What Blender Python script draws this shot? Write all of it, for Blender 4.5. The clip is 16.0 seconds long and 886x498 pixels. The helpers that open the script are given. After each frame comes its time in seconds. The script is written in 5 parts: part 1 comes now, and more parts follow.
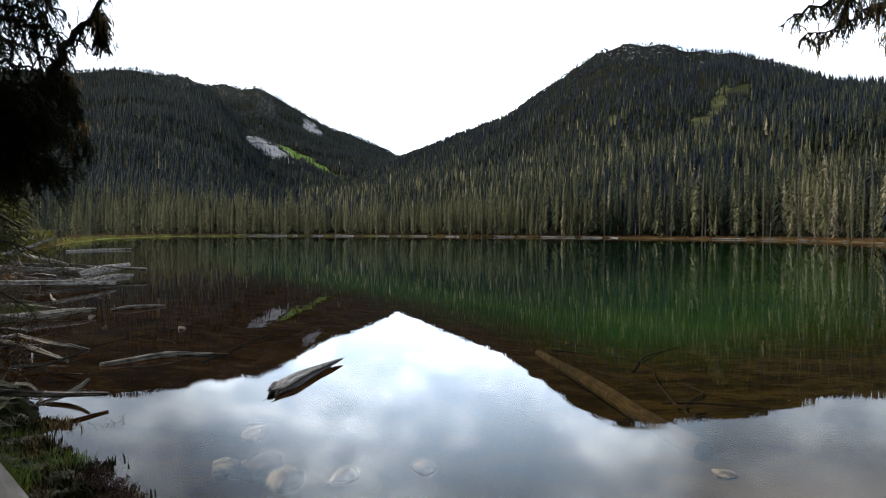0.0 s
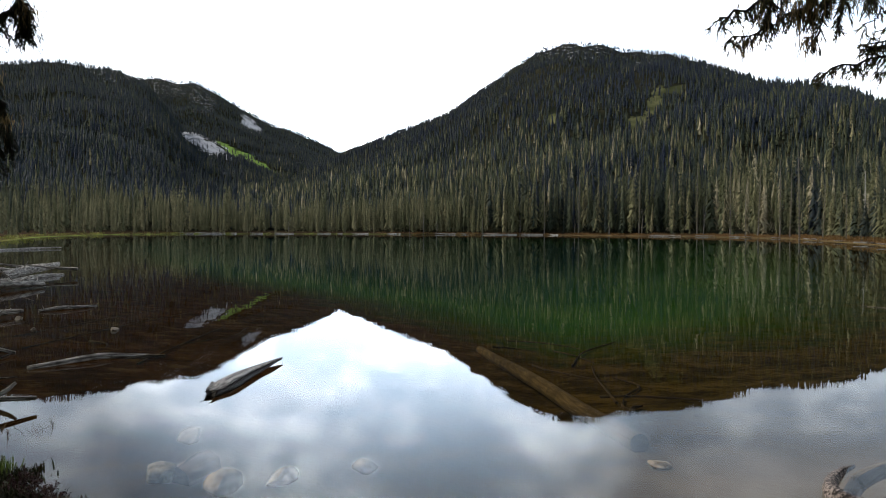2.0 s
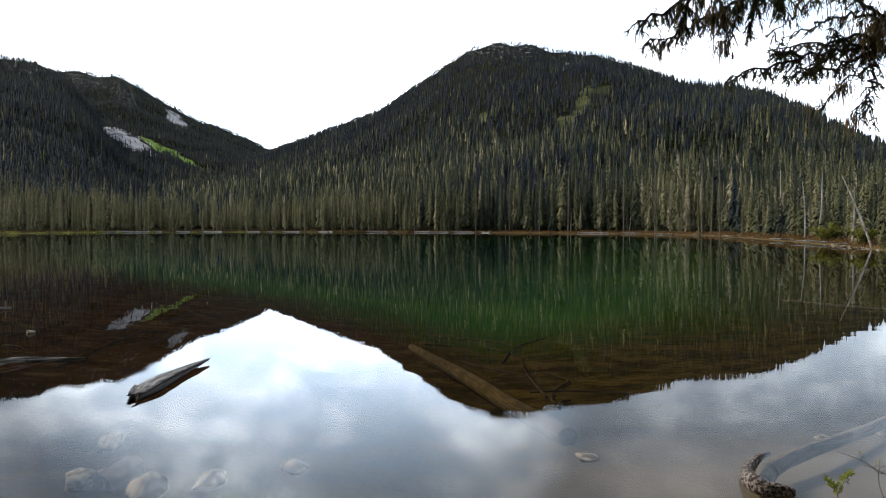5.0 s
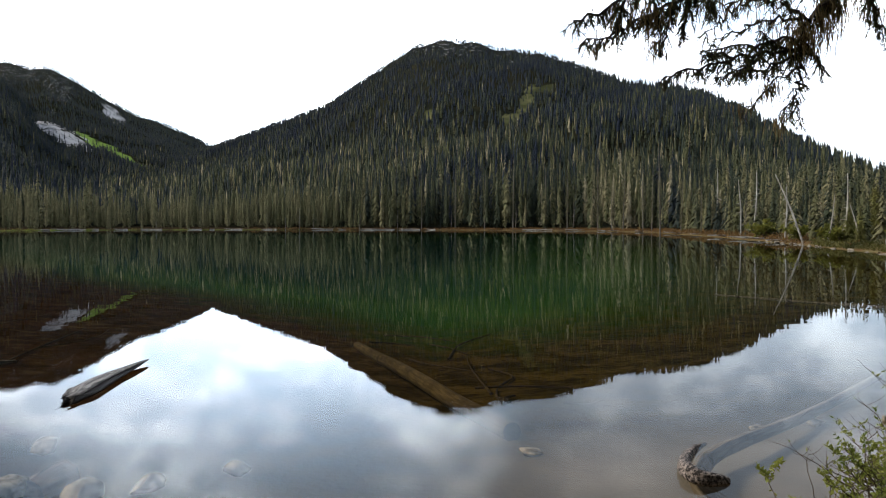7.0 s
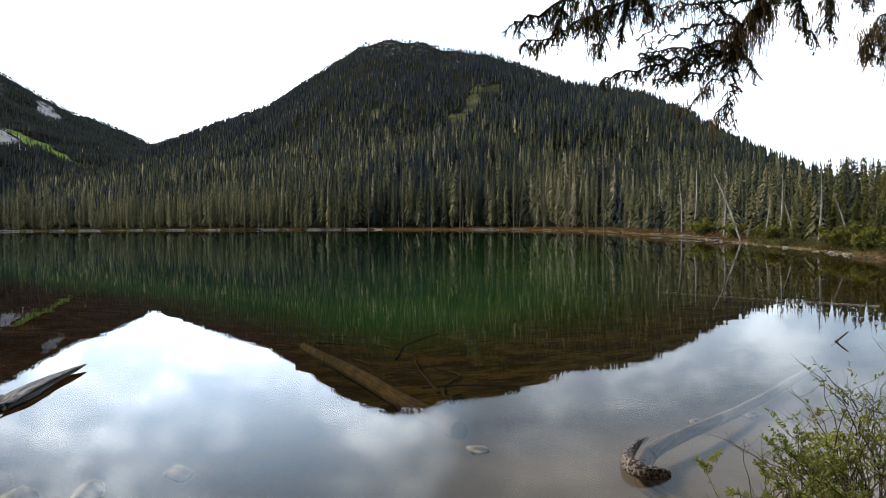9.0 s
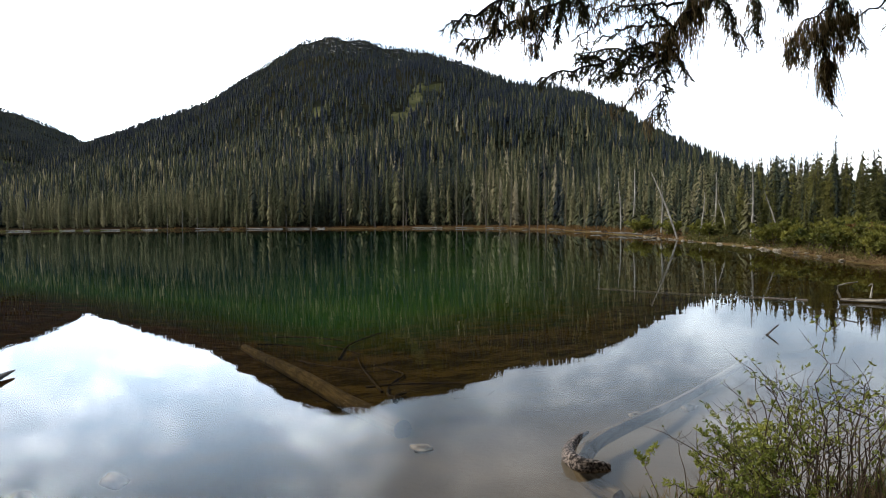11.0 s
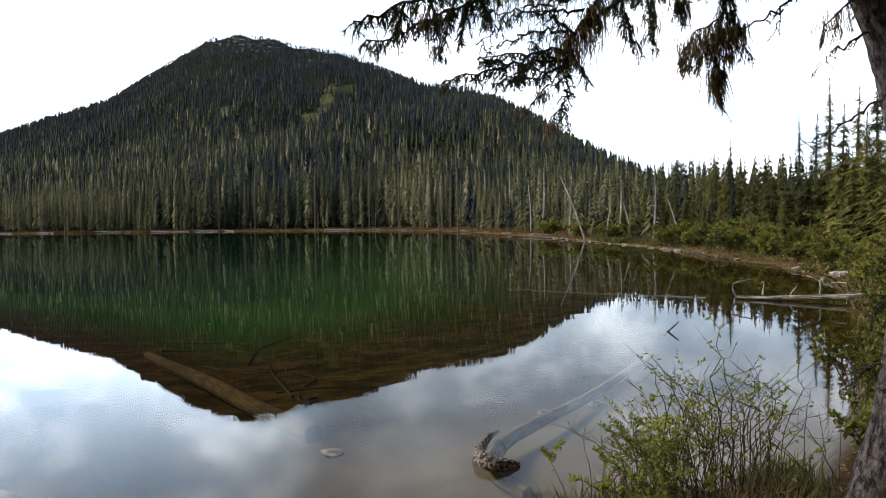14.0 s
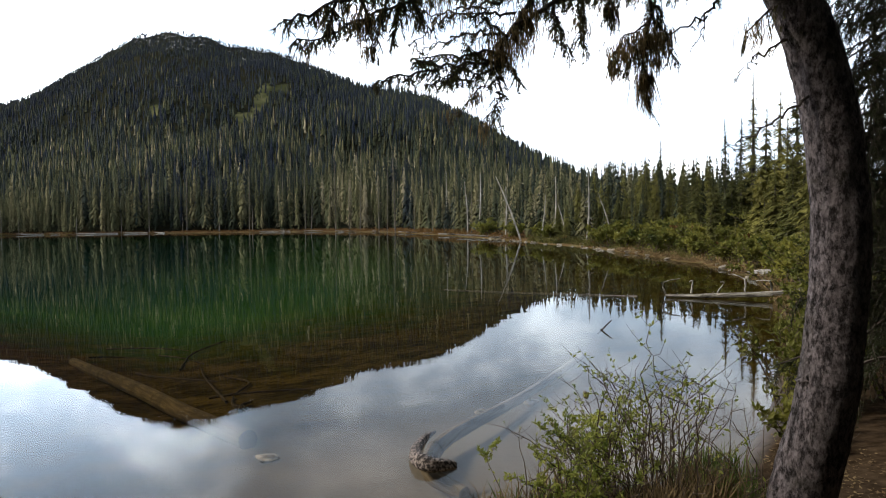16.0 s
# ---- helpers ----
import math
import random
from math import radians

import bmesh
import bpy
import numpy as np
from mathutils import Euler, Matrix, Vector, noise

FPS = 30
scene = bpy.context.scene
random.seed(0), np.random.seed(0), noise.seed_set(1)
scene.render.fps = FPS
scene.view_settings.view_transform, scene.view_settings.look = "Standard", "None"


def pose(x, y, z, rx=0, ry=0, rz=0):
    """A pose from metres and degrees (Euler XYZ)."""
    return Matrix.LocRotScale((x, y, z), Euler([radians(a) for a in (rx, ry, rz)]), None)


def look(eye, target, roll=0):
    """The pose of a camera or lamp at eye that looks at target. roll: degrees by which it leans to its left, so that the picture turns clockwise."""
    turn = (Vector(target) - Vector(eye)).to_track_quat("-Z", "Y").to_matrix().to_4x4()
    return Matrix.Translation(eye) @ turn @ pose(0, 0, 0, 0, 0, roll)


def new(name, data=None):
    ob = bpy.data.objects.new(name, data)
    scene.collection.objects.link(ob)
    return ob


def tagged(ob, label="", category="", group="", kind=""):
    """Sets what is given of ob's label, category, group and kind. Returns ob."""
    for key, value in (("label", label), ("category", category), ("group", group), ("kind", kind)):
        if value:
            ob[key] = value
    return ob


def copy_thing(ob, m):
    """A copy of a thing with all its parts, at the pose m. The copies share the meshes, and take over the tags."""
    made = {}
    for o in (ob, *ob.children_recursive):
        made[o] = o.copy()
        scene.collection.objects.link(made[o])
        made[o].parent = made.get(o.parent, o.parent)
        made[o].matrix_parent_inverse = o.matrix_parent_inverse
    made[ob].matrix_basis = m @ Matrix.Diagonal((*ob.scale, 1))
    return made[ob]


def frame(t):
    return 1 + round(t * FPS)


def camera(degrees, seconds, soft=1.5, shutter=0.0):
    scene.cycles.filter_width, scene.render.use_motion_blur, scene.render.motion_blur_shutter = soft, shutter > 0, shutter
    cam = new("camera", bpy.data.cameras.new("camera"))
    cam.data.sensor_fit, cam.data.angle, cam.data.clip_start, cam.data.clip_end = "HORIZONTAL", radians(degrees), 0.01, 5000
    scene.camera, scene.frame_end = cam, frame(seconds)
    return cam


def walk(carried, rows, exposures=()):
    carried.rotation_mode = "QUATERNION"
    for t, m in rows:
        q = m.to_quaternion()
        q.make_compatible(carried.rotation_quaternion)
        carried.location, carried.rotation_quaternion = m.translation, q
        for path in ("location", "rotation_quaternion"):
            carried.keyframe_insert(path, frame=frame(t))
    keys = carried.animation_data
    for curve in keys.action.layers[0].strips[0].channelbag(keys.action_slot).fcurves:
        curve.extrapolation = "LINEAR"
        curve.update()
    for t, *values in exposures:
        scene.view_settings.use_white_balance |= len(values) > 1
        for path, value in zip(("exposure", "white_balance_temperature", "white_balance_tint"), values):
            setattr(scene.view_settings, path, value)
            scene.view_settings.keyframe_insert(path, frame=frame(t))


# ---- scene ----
cam = camera(60.0, 16.0, soft=1.0)
# seconds, x, y, z, tilt, roll, turn
PATH = [
    (0.0, -0.042, 0.0, 1.6, 88.83, -0.40, 13.45),
    (0.5, -0.040, 0.0, 1.6, 88.66, -0.36, 12.48),
    (1.0, -0.036, 0.0, 1.6, 88.73, -0.31, 11.31),
    (1.5, -0.033, 0.0, 1.6, 88.58, -0.33, 10.14),
    (2.0, -0.030, 0.0, 1.6, 88.67, -0.27, 9.11),
    (2.5, -0.027, 0.0, 1.6, 88.65, -0.22, 8.20),
    (3.0, -0.024, 0.0, 1.6, 88.61, -0.17, 7.22),
    (3.5, -0.021, 0.0, 1.6, 88.68, -0.15, 6.28),
    (4.0, -0.019, 0.0, 1.6, 88.67, -0.15, 5.63),
    (6.5, -0.004, 0.0, 1.6, 88.32, -0.09, 1.00),
    (7.0, -0.000, 0.0, 1.6, 88.32, -0.04, -0.00),
    (7.5, 0.002, 0.0, 1.6, 88.38, 0.04, -0.91),
    (8.0, 0.005, 0.0, 1.6, 88.28, 0.08, -1.92),
    (8.5, 0.008, 0.0, 1.6, 88.30, 0.13, -2.96),
    (9.0, 0.011, 0.0, 1.6, 88.29, 0.16, -3.93),
    (11.5, 0.026, 0.0, 1.6, 88.20, 0.46, -8.93),
    (12.0, 0.030, 0.0, 1.6, 88.28, 0.45, -9.66),
    (12.5, 0.033, 0.0, 1.6, 88.06, 0.46, -11.03),
    (13.0, 0.037, 0.0, 1.6, 88.05, 0.46, -12.32),
    (13.5, 0.040, 0.0, 1.6, 88.22, 0.55, -13.50),
    (14.0, 0.044, 0.0, 1.6, 88.25, 0.60, -14.66),
    (14.5, 0.047, 0.0, 1.6, 88.22, 0.62, -15.95),
    (15.0, 0.050, 0.0, 1.6, 88.17, 0.68, -17.07),
    (15.5, 0.054, 0.0, 1.6, 88.24, 0.76, -18.29),
    (16.0, 0.055, 0.0, 1.6, 88.27, 0.77, -19.34),
]
walk(cam, [(t, pose(x, y, z, rx, ry, rz)) for t, x, y, z, rx, ry, rz in PATH])

# ---- world, sun ----
SUN_AZ, SUN_EL = -76.0, 40.0


def heading(az, el, d=1.0):
    """A point d metres from the eye's stand, az degrees right of north, el degrees up."""
    a, e = radians(az), radians(el)
    return Vector((d * math.cos(e) * math.sin(a), d * math.cos(e) * math.cos(a), d * math.sin(e)))


world = bpy.data.worlds.new("overcast_sky")
scene.world = world
world.use_nodes = True
wn, wl = world.node_tree.nodes, world.node_tree.links
wn.clear()
sky = wn.new("ShaderNodeTexSky")
sky.sky_type, sky.sun_disc = "NISHITA", False
sky.sun_elevation, sky.sun_rotation = radians(SUN_EL), radians(SUN_AZ)
sky.air_density, sky.dust_density = 1.0, 2.0
wc = wn.new("ShaderNodeTexCoord")
wm = wn.new("ShaderNodeMapping")
wm.inputs["Scale"].default_value = (1.0, 1.0, 1.5)
cloud = wn.new("ShaderNodeTexNoise")
cloud.inputs["Scale"].default_value = 7.0
cloud.inputs["Detail"].default_value = 7
cloud.inputs["Roughness"].default_value = 0.55
cloud.inputs["Distortion"].default_value = 0.15
ramp = wn.new("ShaderNodeValToRGB")
ramp.color_ramp.elements[0].position, ramp.color_ramp.elements[0].color = 0.41, (0.60, 0.70, 0.84, 1)
ramp.color_ramp.elements[1].position, ramp.color_ramp.elements[1].color = 0.62, (1.56, 1.6, 1.68, 1)
ramp.color_ramp.elements.new(0.52).color = (0.93, 1.0, 1.13, 1)
dot = wn.new("ShaderNodeVectorMath")
dot.operation = "DOT_PRODUCT"
dot.inputs[1].default_value = heading(-13, 9)
glow = wn.new("ShaderNodeMapRange")
glow.inputs["From Min"].default_value, glow.inputs["From Max"].default_value = 0.94, 1.0
glow.inputs["To Min"].default_value, glow.inputs["To Max"].default_value = 1.0, 4.0
up = wn.new("ShaderNodeSeparateXYZ")
thick = wn.new("ShaderNodeMapRange")
thick.inputs["From Min"].default_value, thick.inputs["From Max"].default_value = 0.24, 0.64
thick.inputs["To Min"].default_value, thick.inputs["To Max"].default_value = 1.0, 0.10
level = wn.new("ShaderNodeMath")
level.operation = "MULTIPLY"
bright = wn.new("ShaderNodeVectorMath")
bright.operation = "SCALE"
bg_cloud, bg_sky, both = wn.new("ShaderNodeBackground"), wn.new("ShaderNodeBackground"), wn.new("ShaderNodeAddShader")
bg_cloud.inputs["Strength"].default_value = 1.75
bg_sky.inputs["Strength"].default_value = 0.05
wout = wn.new("ShaderNodeOutputWorld")
for a, b in ((wc.outputs["Generated"], wm.inputs["Vector"]), (wm.outputs[0], cloud.inputs["Vector"]),
             (cloud.outputs["Fac"], ramp.inputs[0]), (wc.outputs["Generated"], dot.inputs[0]),
             (dot.outputs["Value"], glow.inputs["Value"]), (ramp.outputs[0], bright.inputs[0]),
             (wc.outputs["Generated"], up.inputs[0]), (up.outputs[2], thick.inputs["Value"]), (glow.outputs[0], level.inputs[0]), (thick.outputs[0], level.inputs[1]), (level.outputs[0], bright.inputs["Scale"]), (bright.outputs[0], bg_cloud.inputs["Color"]),
             (sky.outputs[0], bg_sky.inputs["Color"]), (bg_cloud.outputs[0], both.inputs[0]),
             (bg_sky.outputs[0], both.inputs[1]), (both.outputs[0], wout.inputs[0])):
    wl.new(a, b)

sun = new("sun", bpy.data.lights.new("sun", "SUN"))
sun.data.energy, sun.data.angle, sun.data.color = 3.5, radians(10), (1.0, 0.93, 0.80)
sun.matrix_world = look(heading(SUN_AZ, SUN_EL, 50), (0, 0, 0))
scene.view_settings.exposure = 0.0


# ---- materials ----
def material(name, build):
    m = bpy.data.materials.new(name)
    m.use_nodes = True
    m.node_tree.nodes.clear()
    out = m.node_tree.nodes.new("ShaderNodeOutputMaterial")
    m.node_tree.links.new(build(m.node_tree), out.inputs["Surface"])
    return m


def node(nt, kind, **inputs):
    n = nt.nodes.new(kind)
    for key, v in inputs.items():
        slot = n.inputs[key.replace("_", " ")]
        if isinstance(v, bpy.types.NodeSocket):
            nt.links.new(v, slot)
        else:
            slot.default_value = v
    return n


def mix(nt, fac, a, b, how="MIX"):
    n = nt.nodes.new("ShaderNodeMix")
    n.data_type, n.blend_type = "RGBA", how
    for slot, v in ((n.inputs[0], fac), (n.inputs[6], a), (n.inputs[7], b)):
        if isinstance(v, bpy.types.NodeSocket):
            nt.links.new(v, slot)
        else:
            slot.default_value = (*v, 1) if isinstance(v, tuple) and len(v) == 3 else v
    return n.outputs[2]


def span(nt, value, a, b, lo=0.0, hi=1.0):
    return node(nt, "ShaderNodeMapRange", Value=value, From_Min=a, From_Max=b, To_Min=lo, To_Max=hi).outputs[0]


def grain(nt, scale, detail=5.0, coords="Object", stretch=(1, 1, 1), rough=0.6):
    tc = nt.nodes.new("ShaderNodeTexCoord")
    mp = node(nt, "ShaderNodeMapping", Vector=tc.outputs[coords])
    mp.inputs["Scale"].default_value = stretch
    return node(nt, "ShaderNodeTexNoise", Vector=mp.outputs[0], Scale=scale, Detail=detail, Roughness=rough).outputs["Fac"]


def place(nt):
    g = nt.nodes.new("ShaderNodeNewGeometry")
    s = node(nt, "ShaderNodeSeparateXYZ", Vector=g.outputs["Position"])
    return g, s.outputs


def noise_at(nt, pos, scale, detail=5.0, rough=0.6):
    return node(nt, "ShaderNodeTexNoise", Vector=pos, Scale=scale, Detail=detail, Roughness=rough).outputs["Fac"]


def attr(nt, name):
    n = nt.nodes.new("ShaderNodeAttribute")
    n.attribute_name = name
    return n.outputs["Fac"]


def shader(nt, color, rough=0.8, spec=0.3, bump=None, strength=0.5, dist=0.02, extra=None):
    p = node(nt, "ShaderNodeBsdfPrincipled", Base_Color=color, Roughness=rough)
    p.inputs["Specular IOR Level"].default_value = spec
    if bump is not None:
        b = node(nt, "ShaderNodeBump", Height=bump, Strength=strength, Distance=dist)
        nt.links.new(b.outputs[0], p.inputs["Normal"])
    return p.outputs[0]


def m_ground(nt):
    g, xyz = place(nt)
    pos = g.outputs["Position"]
    z = xyz[2]
    big, mid, fine = noise_at(nt, pos, 0.05, 4), noise_at(nt, pos, 0.9, 6), noise_at(nt, pos, 9.0, 6)
    # lake bed: brown silt and rotten wood in the shallows, painted water tint below
    rusty = mix(nt, span(nt, mid, 0.35, 0.65), (0.027, 0.0135, 0.0056), (0.072, 0.038, 0.0155))
    olive = mix(nt, span(nt, mid, 0.35, 0.65), (0.026, 0.021, 0.0050), (0.092, 0.070, 0.018))
    silt = mix(nt, span(nt, xyz[0], -4.0, 1.5), rusty, olive)
    near = node(nt, "ShaderNodeVectorMath", Vector=pos)
    near.operation = "DISTANCE"
    near.inputs[1].default_value = (2.9, 5.2, 0)
    silt = mix(nt, span(nt, fine, 0.50, 0.64, 0, 0.6), silt, (0.015, 0.0085, 0.004))
    fleck = noise_at(nt, pos, 5.0, 8, 0.75)
    silt = mix(nt, span(nt, fleck, 0.62, 0.70, 0, 0.5), silt, (0.085, 0.052, 0.022))
    clump = noise_at(nt, pos, 1.9, 6, 0.7)
    silt = mix(nt, span(nt, clump, 0.52, 0.62, 0, 0.65), silt, (0.012, 0.0085, 0.004))
    silt = mix(nt, span(nt, clump, 0.46, 0.38, 0, 0.45), silt, (0.125, 0.092, 0.036))
    sand = mix(nt, span(nt, mid, 0.3, 0.7), (0.26, 0.26, 0.285), (0.36, 0.362, 0.395))
    silt = mix(nt, span(nt, near.outputs["Value"], 3.4, 1.6, 0, 0.92), silt, sand)
    # the water's green and its darkening with depth are put into the bed
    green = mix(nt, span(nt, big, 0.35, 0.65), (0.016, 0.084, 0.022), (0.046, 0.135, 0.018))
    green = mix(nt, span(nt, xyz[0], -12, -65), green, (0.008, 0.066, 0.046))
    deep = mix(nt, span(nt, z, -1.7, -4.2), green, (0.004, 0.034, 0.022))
    wob = node(nt, "ShaderNodeMath", Value=0.0)
    wob.operation = "MULTIPLY_ADD"
    nt.links.new(mid, wob.inputs[0])
    wob.inputs[1].default_value = 0.5
    nt.links.new(z, wob.inputs[2])
    shelf = node(nt, "ShaderNodeMath", Value=wob.outputs[0])
    shelf.operation = "ADD"
    nt.links.new(span(nt, xyz[0], -4.0, 6.0, 0.0, -0.40), shelf.inputs[1])
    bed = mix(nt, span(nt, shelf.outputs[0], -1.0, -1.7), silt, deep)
    # banks: soil, needles, dry sedge by the water, forest floor above
    soil = mix(nt, span(nt, fine, 0.35, 0.7), (0.030, 0.020, 0.012), (0.085, 0.058, 0.036))
    sedge = mix(nt, span(nt, mid, 0.4, 0.6), (0.13, 0.075, 0.036), (0.15, 0.125, 0.06))
    sedge = mix(nt, attr(nt, "sward"), sedge, (0.19, 0.24, 0.06))
    far = attr(nt, "strand")
    bank = mix(nt, far, soil, sedge)
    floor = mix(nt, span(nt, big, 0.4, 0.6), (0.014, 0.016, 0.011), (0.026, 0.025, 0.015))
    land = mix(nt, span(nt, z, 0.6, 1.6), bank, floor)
    meadow = mix(nt, span(nt, noise_at(nt, pos, 0.04, 6), 0.4, 0.62), (0.05, 0.055, 0.024), (0.125, 0.125, 0.06))
    ragged = noise_at(nt, pos, 0.025, 6, 0.65)

    def edged(name):
        n = node(nt, "ShaderNodeMath", Value=0.0)
        n.operation = "ADD"
        nt.links.new(attr(nt, name), n.inputs[0])
        nt.links.new(span(nt, ragged, 0.35, 0.65, -0.55, 0.35), n.inputs[1])
        return span(nt, n.outputs[0], 0.35, 0.55)

    land = mix(nt, edged("clearing"), land, meadow)
    land = mix(nt, edged("meadow"), land, (0.16, 0.25, 0.055))
    rocky = span(nt, noise_at(nt, pos, 0.05, 8, 0.7), 0.42, 0.55)
    stone = mix(nt, rocky, (0.16, 0.165, 0.17), (0.44, 0.44, 0.45))
    land = mix(nt, edged("rock"), land, stone)
    snow = node(nt, "ShaderNodeMath", Value=0.0)
    snow.operation = "MULTIPLY"
    nt.links.new(attr(nt, "snow"), snow.inputs[0])
    nt.links.new(span(nt, noise_at(nt, pos, 0.22, 4), 0.60, 0.63), snow.inputs[1])
    land = mix(nt, snow.outputs[0], land, (0.85, 0.87, 0.9))
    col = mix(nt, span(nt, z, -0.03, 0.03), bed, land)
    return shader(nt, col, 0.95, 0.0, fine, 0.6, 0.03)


def m_water(nt):
    g, xyz = place(nt)
    pos = g.outputs["Position"]
    mp = node(nt, "ShaderNodeMapping", Vector=pos)
    mp.inputs["Scale"].default_value = (0.55, 2.0, 1.0)
    waves = noise_at(nt, mp.outputs[0], 1.1, 0.5, 0.5)
    swell = noise_at(nt, mp.outputs[0], 0.11, 3, 0.5)
    h = node(nt, "ShaderNodeMath", Value=waves)
    h.operation = "MULTIPLY"
    nt.links.new(span(nt, swell, 0.42, 0.62, 0.25, 1.0), h.inputs[1])
    b = node(nt, "ShaderNodeBump", Height=h.outputs[0], Strength=0.04, Distance=0.03)
    f = node(nt, "ShaderNodeFresnel", IOR=1.10, Normal=b.outputs[0])
    clear = node(nt, "ShaderNodeBsdfTransparent", Color=(0.67, 0.61, 0.50, 1))
    gloss = node(nt, "ShaderNodeBsdfGlossy", Color=(0.87, 0.95, 1.0, 1), Roughness=0.0, Normal=b.outputs[0])
    m = node(nt, "ShaderNodeMixShader", Fac=f.outputs[0])
    nt.links.new(clear.outputs[0], m.inputs[1])
    nt.links.new(gloss.outputs[0], m.inputs[2])
    return m.outputs[0]


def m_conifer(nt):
    """Needle foliage; tone runs from hazy blue over green to grey lichen and dead twigs."""
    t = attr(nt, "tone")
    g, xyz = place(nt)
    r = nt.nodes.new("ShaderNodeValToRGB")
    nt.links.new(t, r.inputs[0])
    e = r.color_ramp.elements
    # blue low end: distance haze put into the needle colour
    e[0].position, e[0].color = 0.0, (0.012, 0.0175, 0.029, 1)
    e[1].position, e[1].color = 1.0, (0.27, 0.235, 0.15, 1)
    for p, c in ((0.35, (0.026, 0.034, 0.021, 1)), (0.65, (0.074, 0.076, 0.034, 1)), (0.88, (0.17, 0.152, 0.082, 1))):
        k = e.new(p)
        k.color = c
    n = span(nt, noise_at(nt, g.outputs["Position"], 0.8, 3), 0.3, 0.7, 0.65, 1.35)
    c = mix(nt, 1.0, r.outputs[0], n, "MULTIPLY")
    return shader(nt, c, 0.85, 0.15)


def m_tree(nt):
    """The same needles, one colour for each tree that stands alone."""
    o = nt.nodes.new("ShaderNodeObjectInfo")
    g, xyz = place(nt)
    c = mix(nt, o.outputs["Random"], (0.034, 0.043, 0.016), (0.215, 0.200, 0.055))
    n = span(nt, noise_at(nt, g.outputs["Position"], 1.6, 4), 0.3, 0.7, 0.55, 1.5)
    return shader(nt, mix(nt, 1.0, c, n, "MULTIPLY"), 0.85, 0.15)


def tinted(a, b, scale=6.0, rough=0.85, spec=0.2, strength=0.6, dist=0.01, stretch=(1, 1, 1), at=(0.35, 0.68)):
    def build(nt):
        n = grain(nt, scale, 6, "Object", stretch)
        n2 = grain(nt, scale * 0.13, 3)
        c = mix(nt, span(nt, n, *at), a, b)
        c = mix(nt, 1.0, c, span(nt, n2, 0.3, 0.7, 0.7, 1.25), "MULTIPLY")
        return shader(nt, c, rough, spec, n, strength, dist)
    return build


def woody(a, b, rough=0.85, spec=0.2, fine=1.0, at=(0.38, 0.66), along=0.07):
    """Wood whose grain runs along the log."""
    def build(nt):
        n = nt.nodes.new("ShaderNodeAttribute")
        n.attribute_name = "grain"
        mp = node(nt, "ShaderNodeMapping", Vector=n.outputs["Vector"])
        mp.inputs["Scale"].default_value = (1, 1, along)
        streak = noise_at(nt, mp.outputs[0], 55 * fine, 5)
        patch = noise_at(nt, n.outputs["Vector"], 7 * fine, 4)
        c = mix(nt, span(nt, streak, *at), a, b)
        c = mix(nt, span(nt, patch, 0.52, 0.7, 0, 0.75), c, tuple(x * 0.3 for x in a))
        c = mix(nt, 1.0, c, span(nt, noise_at(nt, n.outputs["Vector"], 1.3, 2), 0.3, 0.7, 0.7, 1.3), "MULTIPLY")
        return shader(nt, c, rough, spec, streak, 0.9, 0.02)
    return build


def m_awash(nt):
    """Split wood lying in the water: silver grain on top, lower flank black with soaking and painted shade."""
    g, xyz = place(nt)
    way = nt.nodes.new("ShaderNodeAttribute")
    way.attribute_name = "grain"
    mp = node(nt, "ShaderNodeMapping", Vector=way.outputs["Vector"])
    mp.inputs["Scale"].default_value = (1, 1, 0.12)
    streak = noise_at(nt, mp.outputs[0], 60, 8, 0.75)
    c = mix(nt, span(nt, streak, 0.40, 0.60), (0.045, 0.037, 0.034), (0.40, 0.37, 0.35))
    # soaked band near the waterline also holds the flank's shade as colour
    wet = node(nt, "ShaderNodeMath", Value=xyz[2])
    wet.operation = "MULTIPLY_ADD"
    nt.links.new(streak, wet.inputs[0])
    wet.inputs[1].default_value = 0.05
    nt.links.new(xyz[2], wet.inputs[2])
    c = mix(nt, span(nt, wet.outputs[0], 0.105, 0.075), c, mix(nt, span(nt, streak, 0.4, 0.6), (0.010, 0.007, 0.006), (0.035, 0.027, 0.023)))
    return shader(nt, c, 0.6, 0.35, streak, 1.0, 0.02)


def m_bark(nt):
    """Flaking grey bark: pale scales with dark furrows between, mostly along the stem."""
    tc = nt.nodes.new("ShaderNodeTexCoord")
    mp = node(nt, "ShaderNodeMapping", Vector=tc.outputs["Object"])
    mp.inputs["Scale"].default_value = (1, 1, 0.55)
    flakes = noise_at(nt, mp.outputs[0], 30, 9, 0.8)
    furrow = span(nt, flakes, 0.40, 0.50)
    scales = noise_at(nt, mp.outputs[0], 55, 8, 0.75)
    fine = noise_at(nt, tc.outputs["Object"], 120, 4)
    patch = noise_at(nt, tc.outputs["Object"], 4.0, 5)
    c = mix(nt, span(nt, scales, 0.38, 0.62), (0.085, 0.068, 0.068), (0.30, 0.255, 0.26))
    c = mix(nt, furrow, (0.020, 0.015, 0.014), c)
    c = mix(nt, span(nt, fine, 0.45, 0.7, 0, 0.4), c, (0.045, 0.036, 0.034))
    c = mix(nt, span(nt, patch, 0.54, 0.68, 0, 0.55), c, (0.050, 0.046, 0.030))
    lift = mix(nt, 0.5, furrow, scales)
    return shader(nt, c, 0.9, 0.2, lift, 1.0, 0.02)


